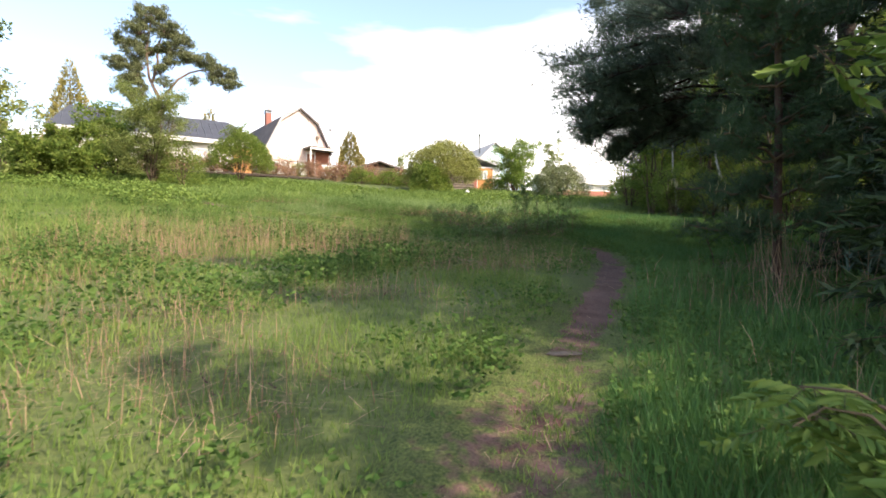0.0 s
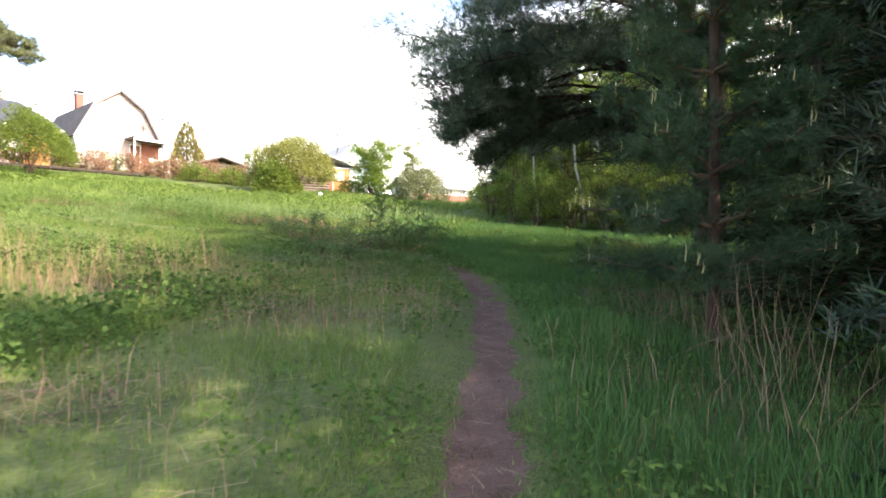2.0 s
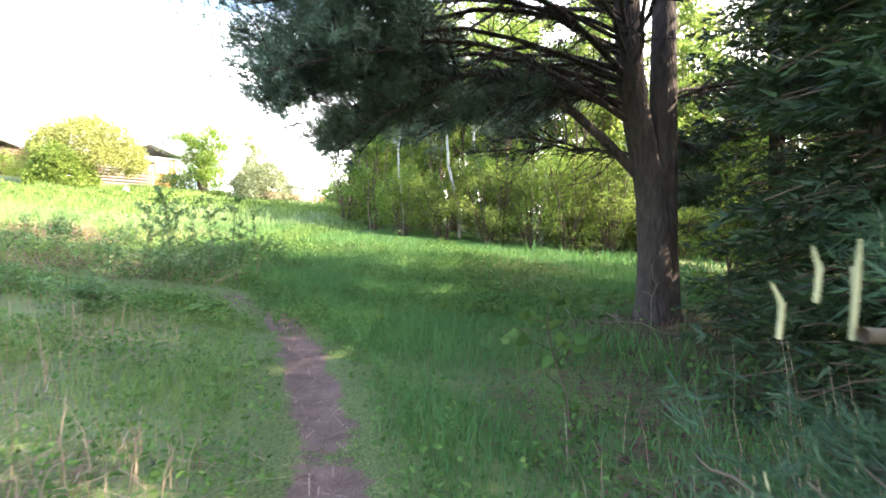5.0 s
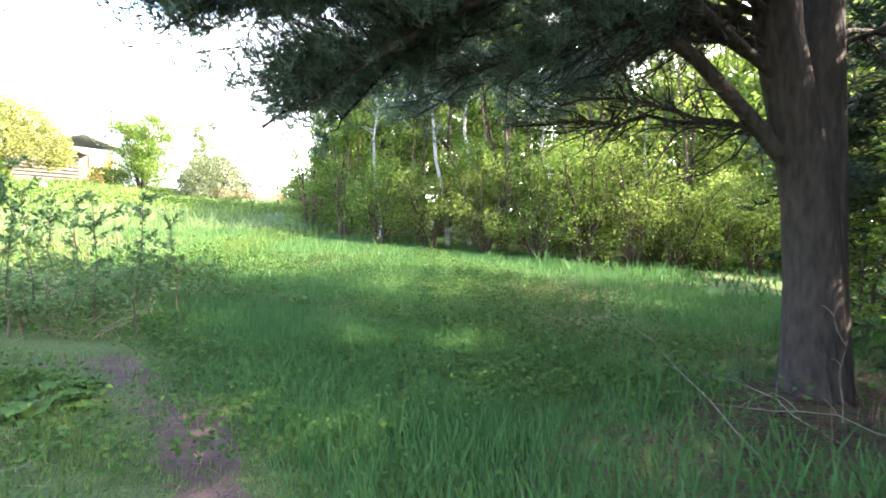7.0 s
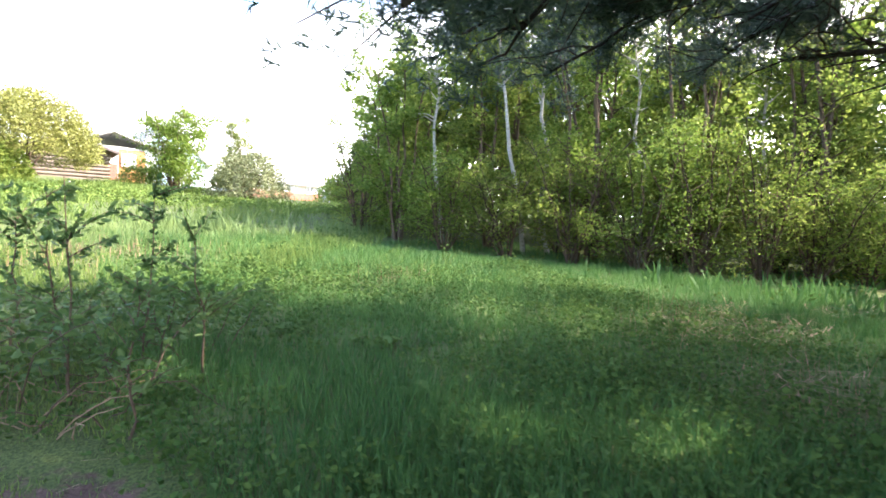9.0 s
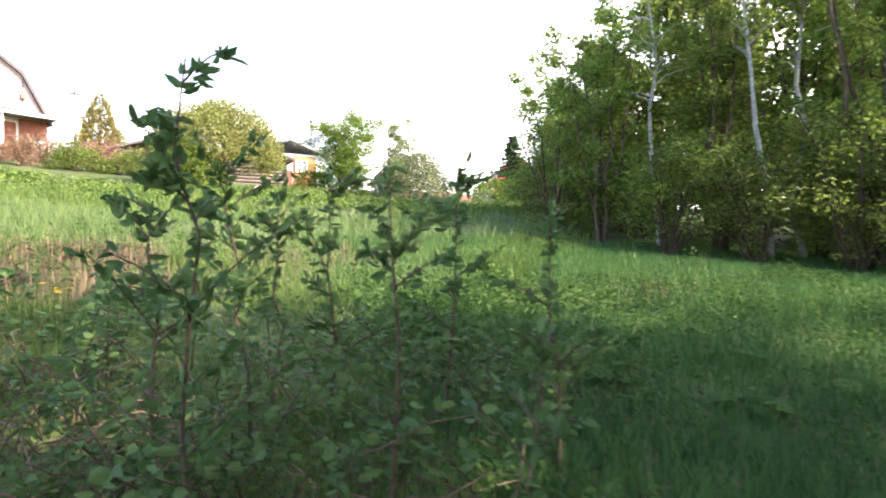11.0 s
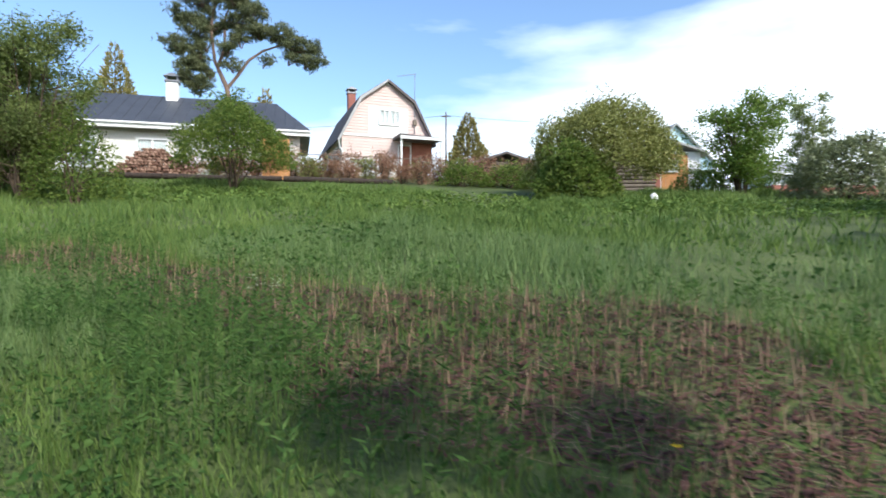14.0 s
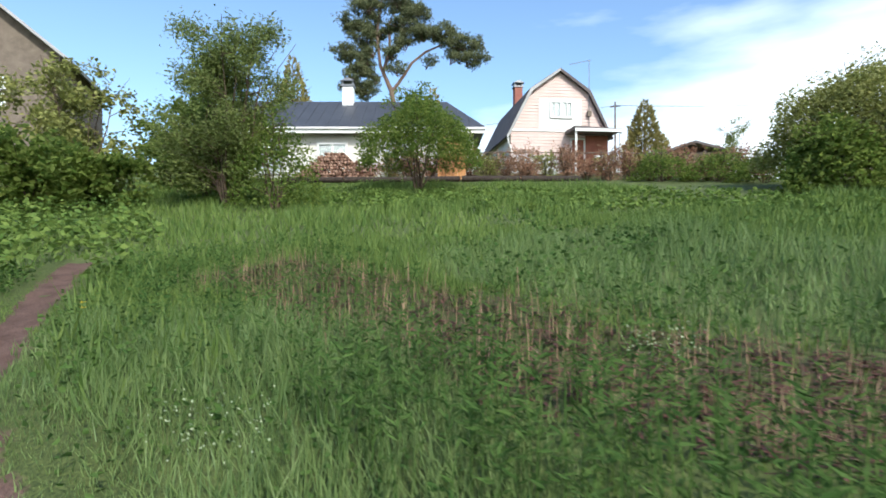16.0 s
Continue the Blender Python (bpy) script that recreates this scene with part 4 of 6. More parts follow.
def far_pine():
    x, y = -25.2, 52.0
    ob = thing("pine_tree", pose(x, y, h(x, y), 0, 0, 23), "tall airy pine with forked orange upper trunk behind the house", "tree")
    part_mesh("trunk", raw_mesh("trunk", *joined([
        tube([(0.1, 0, -0.3), (0.1, 0, 3), (-0.35, 0, 5.6), (-1.2, 0.1, 7.5), (-1.45, 0, 9.9), (-1.1, 0, 12.0), (-1.0, 0, 13.6)], [0.28, 0.23, 0.18, 0.12, 0.10, 0.07, 0.03], 9),
        tube([(-1.0, 0.1, 7.0), (-0.5, 0.2, 8.6), (-0.5, 0, 10.5), (0.2, 0, 12.4)], [0.14, 0.11, 0.08, 0.03], 7),
        tube([(-0.3, 0, 5.5), (0.6, 0.0, 6.7), (1.2, 0, 7.6), (2.2, 0.1, 8.4), (3.6, 0, 8.9), (5.2, 0, 8.3)], [0.14, 0.12, 0.10, 0.09, 0.06, 0.03], 8)]), smooth=True), M_BARK_RED, ob, "orange-brown forked trunk")
    for cx, cz, rx, rz, n in ((-1.0, 13.2, 1.7, 0.9, 900), (-1.9, 11.8, 1.5, 0.7, 700), (0.4, 12.0, 1.4, 0.7, 700), (0.9, 10.4, 1.3, 0.7, 600), (-3.0, 10.6, 1.2, 0.5, 450), (-1.3, 10.2, 1.2, 0.6, 400), (-3.7, 8.5, 1.0, 0.5, 420),
                              (-2.9, 7.3, 1.1, 0.5, 380), (-2.5, 5.9, 1.0, 0.6, 420), (-0.2, 8.3, 0.9, 0.5, 220), (0.9, 9.0, 0.8, 0.4, 200), (2.3, 9.7, 0.9, 0.45, 320), (3.6, 9.6, 1.2, 0.5, 520), (5.0, 8.8, 1.2, 0.55, 520),
                              (5.9, 7.7, 0.9, 0.5, 300), (4.6, 7.9, 0.7, 0.35, 160), (2.6, 7.6, 0.5, 0.3, 70), (-1.8, 8.7, 1.0, 0.5, 300), (-2.2, 8.0, 0.9, 0.5, 260), (-3.3, 6.4, 0.9, 0.5, 260), (-1.5, 6.7, 0.7, 0.4, 160), (0.2, 7.2, 0.7, 0.4, 130), (-2.4, 9.6, 1.0, 0.5, 320), (1.6, 11.0, 0.8, 0.5, 250)):
        n = int(n * 1.35)
        m = max(6, n // 30)
        hub = np.array([cx, 0, cz]) + random_ways(m) * np.array([rx, rx, rz]) * 1.25 * rng.uniform(0.35, 1.0, m)[:, None]
        pts = hub[rng.integers(0, m, n)] + rng.normal(0, 0.22, (n, 3)) * np.array([1, 1, 0.55])
        root = np.array([cx * 0.9 - 0.1, 0, cz - 0.55])
        wood = [tube(curve_points(root, q, 0.1, 4), [0.030, 0.022, 0.015, 0.008], 4) for q in hub]
        b = part_mesh("branch", raw_mesh("branch", *joined(wood)), M_BARK_RED, ob)
        part_mesh("needles", raw_mesh("needles", *needles(pts, random_ways(n) + np.array([0, 0, 0.6]), 8, 0.24, 0.045, 0.9)), M_FARPINE, b)


def cone_conifer(x, y, tall, r, label, count=4200):
    """A dense clipped-looking cone of flat upright sprays."""
    ob = thing("conifer_tree", pose(x, y, h(x, y)), label, "tree")
    part_mesh("trunk", raw_mesh("trunk", *tube([(0, 0, -0.2), (0, 0, tall * 0.5), (0, 0, tall * 0.96)], [0.12, 0.07, 0.01], 7)), M_TWIG, ob)
    t, a = 1 - np.sqrt(rng.uniform(0, 1, count)), rng.uniform(0, 2 * np.pi, count)
    lump = 1 + 0.16 * np.sin(5 * a + 9 * t + x) + 0.12 * np.sin(3 * a - 14 * t + y)
    q = r * (1 - t) ** 0.85 * np.clip(t * 9 + 0.55, 0, 1) * lump * rng.uniform(0.72, 1.05, count)
    c = np.stack([q * np.cos(a), q * np.sin(a), 0.08 + tall * 0.95 * t], 1)
    way = np.stack([np.cos(a), np.sin(a), rng.uniform(0.3, 1.5, count)], 1) + rng.normal(0, 0.25, (count, 3))
    part_mesh("crown", raw_mesh("crown", *leaves(c, 0.30, 0.12, way)), M_THUJA, ob)


M_FARPINE = material("sunlit_pine_needle", (0.085, 0.108, 0.048), (0.185, 0.190, 0.085), 0.6, 1.0, 8, 0, 0.5, 0.15)
big_pine()
young_pine(3.95, 6.40, 6.6, 1.02, 15000, "young pine with soft needles and pale upright candles", 0.45, per=18, needle=0.080, width=0.0042)
young_pine(6.1, 4.5, 8.2, 2.2, 5000, "dark young pine at the edge of the wood", 0.4, False, M_NEEDLE, 11, 0.2, 0.022)
# Spruces at y < 3 stand unseen, added to shade the start.
for x, y, t, s in ((7.9, 7.2, 8.4, 2.2), (6.9, 7.9, 9.5, 1.6), (7.6, 1.6, 11.0, 2.5), (3.95, 3.6, 8.5, 1.25), (5.2, -1.4, 8.0, 1.9), (9.5, -2.5, 8.5, 2.6), (12.0, 1.0, 12.0, 2.8), (8.5, -6.0, 8.0, 2.4), (6.4, 6.3, 9.5, 1.6), (10.2, 7.0, 11.0, 2.4), (11.0, 4.0, 12.5, 2.8), (13.0, 10.6, 12.0, 2.8), (11.2, 8.4, 10.5, 2.4), (9.2, 5.4, 10.0, 2.5), (7.2, -0.4, 10.5, 2.2), (8.6, 9.0, 9.0, 1.8), (15.5, 9.4, 13.0, 3.0), (18.2, 9.8, 13.0, 3.0)):
    # Those at x >= 13 are likewise added to cast shade.
    spruce(x, y, t, s, 2600 if y > 3 else 1200, "tall dark spruce of a stand partly added out of view for shade", per=6, needle=0.11, width=0.036 if y > 3 else 0.07, first=0.05)
spruce(11.2, 11.4, 9.5, 1.9, 2600, "dark spruce with high boughs behind the old pine", per=6, needle=0.10, width=0.034, first=1.7)
spruce(9.9, 9.6, 10.0, 1.9, 2600, "tall dark spruce of a stand partly added out of view for shade", per=6, needle=0.11, width=0.036, first=0.2)
far_pine()
for x, y, t, s in ((22.0, 56.0, 5.8, 2.0), (25.0, 55.0, 6.8, 2.3)):
    spruce(x, y, t, s, 2600, "dense blue-green spruce at the garden edge", per=7, needle=0.15, width=0.09, first=0.1)
cone_conifer(-8.5, 57.0, 5.2, 1.65, "conical yellow-green garden conifer")
cone_conifer(-30.6, 47.0, 8.2, 2.0, "tall rusty green conical conifer", 5200)
cone_conifer(-18.6, 46.2, 5.0, 1.3, "slim conifer behind the long house", 2200)

# broad-leaved trees and shrubs of the thicket
ti = 0
for k, (x, y, t, s) in enumerate([(9.8, 24.5, 6.0, 1.7), (11.5, 22.9, 7.0, 1.8), (11.6, 26.5, 6.5, 1.8), (12.8, 20.8, 8.5, 1.9), (13.0, 24.2, 9.0, 2.3), (14.4, 19.2, 9.0, 2.0), (15.0, 22.4, 9.0, 2.4),
                                  (16.6, 17.9, 9.5, 2.1), (17.5, 21.0, 9.0, 2.4), (18.8, 16.6, 8.0, 2.2), (20.2, 19.2, 8.5, 2.4), (12.6, 30.0, 6.5, 2.0), (13.8, 34.0, 6.0, 2.0), (16.0, 28.0, 9.5, 2.6), (21.5, 15.0, 10.5, 2.6),
                                  (19.0, 26.0, 9.5, 2.6), (16.5, 37.0, 8.0, 2.4), (19.0, 41.0, 7.5, 2.4), (24.0, 22.0, 9.5, 2.7), (23.5, 12.0, 11.0, 2.8), (20.5, 10.5, 10.0, 2.5), (21.0, 33.0, 9.5, 2.8), (25.5, 29.0, 10.0, 2.9)]):
    close = y < 25 and x < 17
    broadleaf("thicket_tree", x, y, t, s, "leafy young tree in the sunlit thicket", M_LEAF if k % 3 else M_LEAF_BRIGHT, M_TWIG, 8500 if close else 4000, 0.10 if close else 0.19, 5, 0.06)
for k, (x, y) in enumerate([(10.0, 22.6), (12.0, 20.6), (13.6, 18.7), (15.4, 17.4), (17.2, 16.4), (9.4, 26.0), (10.4, 29.0), (19.5, 15.2), (11.2, 24.8), (14.6, 19.8), (16.4, 18.6), (18.4, 18.0), (21.5, 17.5), (22.5, 13.5), (20.5, 12.0), (11.0, 21.6), (12.9, 19.6), (14.6, 18.0), (16.3, 16.9), (18.3, 15.8), (13.0, 22.0), (11.0, 27.2), (15.8, 20.2), (12.0, 28.6), (12.2, 32.0)]):
    broadleaf("undergrowth_shrub", x, y, 2.2 + 0.55 * (k % 3), 1.9, "low dense shrub at the thicket's foot", M_LEAF if k % 2 else M_LEAF_BRIGHT, M_TWIG, 4800, 0.068, 10, 0.0, gaps=0.6)
for x, y, t, ln in ((11.9, 22.1, 8.5, (-1.3, 0.1)), (12.6, 22.0, 9.5, (-0.5, 0.2)), (14.2, 20.6, 9.0, (0.2, 0.1)), (16.4, 19.0, 8.5, (0.3, 0.0)), (10.6, 23.6, 8.0, (-0.4, 0.0))):
    broadleaf("birch_tree", x, y, t, 1.6, "slender birch with a pale thin trunk", M_LEAF_BRIGHT, M_BIRCH, 2200, 0.07, 1, 0.45, ln)

# garden trees and hedges on the slope
broadleaf("willow_shrub", -14.2, 28.2, 5.0, 2.6, "tall loose willow shrub with narrow leaves", M_LEAF_DARK, M_TWIG, 24000, 0.115, 13, 0.04, width_ratio=0.35)
broadleaf("leafy_shrub", -12.9, 28.6, 3.0, 1.3, "dense dark green shrub beside the willow", M_LEAF, M_TWIG, 4200, 0.09, 6, 0.02, round_top=True)
broadleaf("lilac_shrub", -11.6, 33.5, 3.7, 2.1, "rounded green lilac shrub with several stems", M_LEAF, M_TWIG, 13000, 0.105, 9, 0.45, round_top=True, clear=0.22)
broadleaf("round_willow_tree", 0.7, 38.0, 4.3, 3.0, "broad domed olive-green willow tree", M_LEAF_OLIVE, M_TWIG, 26000, 0.125, 12, 0.45, round_top=True, clear=0.18, width_ratio=0.45)
broadleaf("leafy_shrub", -0.2, 35.9, 2.5, 1.6, "bright green shrub below the domed willow", M_LEAF, M_TWIG, 6500, 0.15, 7, 0.05, round_top=True)
broadleaf("apple_tree", 6.3, 42.0, 4.2, 2.7, "bright fresh-leaved fruit tree", M_LEAF_BRIGHT, M_TWIG, 13000, 0.125, 14, 0.0, gaps=0.1)
broadleaf("silver_birch", 10.0, 46.0, 4.9, 1.6, "young blue-green birch on the slope", M_LEAF_DARK, M_BIRCH, 7500, 0.11, 10, 0.03, gaps=0.1)
broadleaf("silvery_shrub", 9.6, 41.0, 3.2, 2.2, "pale silvery flowering shrub", M_LEAF_PALE, M_TWIG, 8000, 0.14, 8, 0.05, round_top=True)
broadleaf("garden_tree", -3.2, 60.0, 4.2, 1.7, "thin sparse garden tree in early leaf", M_LEAF_DARK, M_TWIG, 2200, 0.12, 3, 0.2)
broadleaf("garden_tree", 0.2, 62.0, 3.0, 1.6, "thin sparse garden tree in early leaf", M_LEAF_DARK, M_TWIG, 1600, 0.12, 3, 0.2)
broadleaf("garden_tree", 27.0, 76.0, 3.6, 1.6, "small distant round tree", M_LEAF_DARK, M_TWIG, 1500, 0.16, 4, 0.2)
for x, y, t, s, m in ((-18.5, 25.5, 2.2, 1.9, M_LEAF), (-22.0, 28.5, 5.0, 2.6, M_LEAF_OLIVE), (-26.0, 27.0, 4.6, 2.6, M_LEAF_OLIVE), (-20.5, 31.0, 2.6, 1.8, M_LEAF), (-15.2, 18.0, 6.2, 2.2, M_LEAF_DARK), (-18.0, 14.5, 6.5, 2.4, M_LEAF_DARK), (-16.8, 29.5, 3.2, 1.9, M_LEAF), (-19.5, 32.5, 4.0, 2.2, M_LEAF), (-17.0, 26.0, 1.6, 1.6, M_LEAF), (-29.0, 22.0, 6.0, 3.0, M_LEAF)):
    broadleaf("hedge_shrub", x, y, t, s, "unclipped green shrub on the bank", m, M_TWIG, 4600, 0.18, 7, 0.04)
for x, y in ((-5.4, 42.0), (-3.4, 43.0), (-1.8, 42.5), (5.0, 43.8), (24.0, 53), (26.5, 51)):
    broadleaf("hedge_shrub", x, y, 1.5, 1.5, "low green hedge shrub along the garden edge", M_LEAF if x < 10 else M_LEAF_BRIGHT, M_TWIG, 1900, 0.12, 6, 0.02, round_top=True)
M_RUST = material("dry_reddish_twigs", (0.22, 0.105, 0.065), (0.40, 0.23, 0.14), 0.85, 1.0, 10, 0, 0.6, 0.1)
for k in range(30):
    x, y = -16.8 + 0.52 * k, 37.6 + 0.235 * k + 0.8 * (k % 3)
    rusty = k % 4 != 1
    broadleaf("dry_shrub", x, y, 0.95 + 0.22 * (k % 4), 1.05, "leafless reddish-brown dry shrub by the fence" if rusty else "low half-green shrub among dry stems by the fence", M_RUST if rusty else M_LEAF_OLIVE, M_TWIG, 900, 0.20 if rusty else 0.11, 12, 0.02, width_ratio=0.14 if rusty else 0.5)

# the wood goes on behind the thicket
for k, (x, y) in enumerate([(27, 8), (30, 13), (29, 18), (32, 24), (30, 33), (27, 38), (33, 30), (26, 3), (31, 5), (36, 18), (34, 10), (23, 6)]):
    broadleaf("wood_tree", x, y, 10.0 + (k % 3), 3.2, "leafy tree deep in the wood", M_LEAF if k % 2 else M_LEAF_DARK, M_TWIG, 3000, 0.50, 5, 0.01)

for x, y in ((14.5, 28.0), (16.2, 24.8), (19.0, 22.6), (21.5, 20.0), (24.0, 17.0), (18.0, 28.5)):
    broadleaf("thicket_tree", x, y, 11.5, 2.9, "taller leafy tree standing back in the thicket", M_LEAF, M_TWIG, 5000, 0.22, 6, 0.15, gaps=0.2)
for k, (x, y) in enumerate([(15, 24), (17.5, 23), (19.5, 21.5), (22, 19), (24, 16), (13.5, 27.5), (14.2, 31), (16.8, 33.5), (20.5, 24.5), (24.5, 9.5)]):
    broadleaf("undergrowth_shrub", x, y, 4.6 + 0.5 * (k % 3), 2.4, "tall dense shrub inside the thicket", M_LEAF if k % 2 else M_LEAF_BRIGHT, M_TWIG, 3000, 0.19, 7, 0.02)
broadleaf("rowan_shrub", 9.8, 11.2, 2.7, 0.75, "thin rowan sapling beside the old pine's trunk", M_LEAF_BRIGHT, M_TWIG, 1300, 0.075, 3, 0.2)
broadleaf("leafy_shrub", 11.7, 12.4, 2.6, 1.2, "light green sapling shrub behind the old pine", M_LEAF_BRIGHT, M_TWIG, 2200, 0.10, 5, 0.05)
for x, y in ((18.5, 52.5), (21.0, 53.0), (23.5, 53.5), (26.0, 54.0), (28.5, 54.5)):
    broadleaf("hedge_shrub", x, y, 2.6, 1.7, "fresh green shrub in the hedge before the far houses", M_LEAF_BRIGHT, M_TWIG, 1800, 0.17, 6, 0.02, round_top=True)

# ---- saplings and brambles beside the path ----
def sapling(x, y, tall, label, count=150, leaf=0.10, lean=(0.0, 0.0), side=7, mat=None, ratio=0.55):
    ob = thing("sapling", pose(x, y, h(x, y)), label, "sapling")
    line = curve_points((0, 0, -0.05), (lean[0], lean[1], tall), 0, 7, 0.02)
    wood, c, w = [tube(line, np.linspace(0.011, 0.003, 7), 6)], [], []
    for k in range(side):
        t = rng.uniform(0.25, 0.98)
        i = min(5, int(t * 6))
        s = line[i] + (line[i + 1] - line[i]) * (t * 6 - i)
        a = k * 2.4
        r = rng.uniform(0.12, 0.4) * (1.2 - 0.6 * t)
        e = s + np.array([np.cos(a) * r, np.sin(a) * r, r * rng.uniform(0.3, 1.0)])
        tw = curve_points(s, e, 0.02, 4)
        wood.append(tube(tw, [0.005, 0.004, 0.003, 0.002], 4))
        m = max(4, count // (side + 2))
        tt = rng.uniform(0.1, 1.05, m)[:, None]
        c.append(s + (e - s) * tt + rng.normal(0, 0.01, (m, 3)))
        w.append(np.repeat((e - s)[None], m, 0) / r + rng.normal(0, 0.8, (m, 3)))
    m = count // 4
    tt = rng.uniform(0.2, 1.0, m)
    c.append(np.stack([np.interp(tt * 6, np.arange(7), line[:, q]) for q in range(3)], 1))
    w.append(rng.normal(0, 1, (m, 3)) * np.array([1, 1, 0.4]) + np.array([0, 0, 0.2]))
    for i, v in enumerate(wood):
        part_mesh("twig" if i else "stem", raw_mesh("twig" if i else "stem", *v, smooth=True), M_TWIG, ob)
    part_mesh("leaves", raw_mesh("leaves", *leaves(np.concatenate(c), leaf, leaf * ratio, np.concatenate(w), rounded=True)), mat or M_LEAF_BERRY, ob)


for x, y, t in ((2.64, 15.9, 1.68), (3.34, 15.99, 1.42), (2.81, 16.7, 1.35), (3.75, 16.7, 1.3), (2.9, 17.2, 1.2), (2.5, 16.35, 1.2), (3.6, 15.5, 0.9), (3.2, 16.8, 1.25), (4.1, 16.2, 1.1)):
    sapling(x, y, t, "slender leafy sapling among brambles", int(165 * t), 0.060, (rng.uniform(-0.1, 0.1), rng.uniform(-0.1, 0.1)), int(6 * t + 3))


sapling(4.75, 9.35, 0.85, "young maple with broad fresh green leaves", 46, 0.11, (-0.1, 0.1), 6, M_WEED, 0.95)


def bramble(x, y, r, tall, count, label):
    ob = thing("bramble_bush", pose(x, y, h(x, y)), label, "shrub")
    wood, c, w = [], [], []
    for k in range(int(8 * r + 5)):
        a, q = rng.uniform(0, 2 * np.pi), r * rng.uniform(0.3, 1.0)
        s = np.array([rng.uniform(-r, r) * 0.6, rng.uniform(-r, r) * 0.6, -0.03])
        e = s + np.array([np.cos(a) * q, np.sin(a) * q, tall * rng.uniform(0.25, 0.95)])
        line = curve_points(s, e, tall * rng.uniform(0.1, 0.4), 7, 0.02)
        wood.append(tube(line, np.linspace(0.006, 0.002, 7), 5))
        m = int(count / (8 * r + 5))
        tt = rng.uniform(0.15, 1.0, m)
        c.append(np.stack([np.interp(tt * 6, np.arange(7), line[:, j]) for j in range(3)], 1) + rng.normal(0, 0.05, (m, 3)))
        w.append(rng.normal(0, 1, (m, 3)) * np.array([1, 1, 0.35]))
    for v in wood:
        part_mesh("cane", raw_mesh("cane", *v, smooth=True), M_TWIG, ob)
    c = np.concatenate(c)
    c[:, 2] = np.maximum(c[:, 2], 0.03)
    part_mesh("leaves", raw_mesh("leaves", *leaves(c, 0.058, 0.042, np.concatenate(w), rounded=True)), M_LEAF_BERRY, ob)


for x, y, r, t in ((2.5, 16.4, 0.7, 0.6), (3.2, 16.3, 0.8, 0.7), (0.9, 17.95, 0.6, 0.8), (1.55, 17.55, 0.65, 0.85), (2.2, 17.35, 0.7, 0.85), (0.2, 18.2, 0.5, 0.6), (3.1, 17.6, 0.9, 0.6), (1.7, 14.4, 0.5, 0.5), (1.0, 15.4, 0.5, 0.45), (4.0, 17.0, 0.7, 0.6)):
    bramble(x, y, r, t, 430, "tangled bramble with bluish green leaves and arching canes")


def dry_brush(x, y, r, tall, count):
    """A low tangle of dead canes and twigs."""
    ob = thing("dry_brush", pose(x, y, h(x, y)), "tangle of dead brown canes under the brambles", "brush", "dead brush by the brambles")
    for k in range(count):
        a, b = rng.uniform(0, 2 * np.pi), rng.uniform(0, 2 * np.pi)
        q = r * np.sqrt(rng.uniform(0, 1))
        p = np.array([q * np.cos(a), q * np.sin(a), 0.0])
        p[2] = h(x + p[0], y + p[1]) - h(x, y) - 0.02
        reach = rng.uniform(0.25, 0.7)
        e = p + np.array([np.cos(b) * reach, np.sin(b) * reach, tall * rng.uniform(0.05, 0.9)])
        line = curve_points(p, e, rng.uniform(0.02, 0.2), 6, 0.02)
        part_mesh("cane", raw_mesh("cane", *tube(line, np.linspace(0.0055, 0.002, 6), 5), smooth=True), M_STRAW if k % 3 == 0 else M_TWIG, ob)


for x, y, r, t, n in ((1.55, 17.2, 0.6, 0.45, 55), (2.15, 16.75, 0.5, 0.4, 45), (0.9, 17.4, 0.5, 0.4, 35), (3.3, 16.0, 0.4, 0.3, 30)):
    dry_brush(x, y, r, t, n)


def rowan(x, y, z, way, label, low=0.55, first=0.35, stems=7):
    """A hanging rowan bough: paired leaflets along thin stalks."""
    ob = thing("rowan_bush", pose(x, y, h(x, y)), label, "shrub")
    wood, c, w = [], [], []
    z0 = z - h(x, y)
    for k in range(stems):
        root = np.array([0, 0, 0.0])
        e = np.array([way[0] + rng.uniform(-0.12, 0.5), way[1] + rng.uniform(-0.2, 0.4), z0 * rng.uniform(low, 1.1)])
        line = curve_points(root, e, 0.25, 7, 0.02)
        wood.append(tube(line, np.linspace(0.010, 0.003, 7), 5))
        for q in range(stems + 2):
            t = rng.uniform(first, 1.0)
            s = np.array([np.interp(t * 6, np.arange(7), line[:, j]) for j in range(3)])
            d = unit(rng.normal(0, 1, 3) * np.array([1, 1, 0.3]) + np.array([0, 0, -0.2]))
            L = rng.uniform(0.14, 0.22)
            wood.append(tube([s, s + d * L * 0.5, s + d * L + np.array([0, 0, -0.02])], [0.002, 0.0015, 0.001], 3))
            sd = unit(np.cross(d, np.array([0, 0, 1.0])))
            for f in np.linspace(0.25, 1.0, 6):
                for sg in (-1, 1):
                    c.append(s + d * L * f)
                    w.append(sd * sg + d * 0.55 + np.array([0, 0, -0.15]))
    part_mesh("stems", raw_mesh("stems", *joined(wood)), M_TWIG, ob)
    part_mesh("leaves", raw_mesh("leaves", *leaves(np.array(c), 0.080, 0.028, np.array(w), rounded=True)), M_NETTLE, ob)


rowan(1.62, 1.65, 0.95, (-0.48, 0.10), "young rowan with pinnate leaves at the wood's edge")
rowan(2.0, 1.55, 1.95, (-0.72, 0.05), "rowan bough with bright pinnate leaves overhead", 1.0, 0.9, 3)

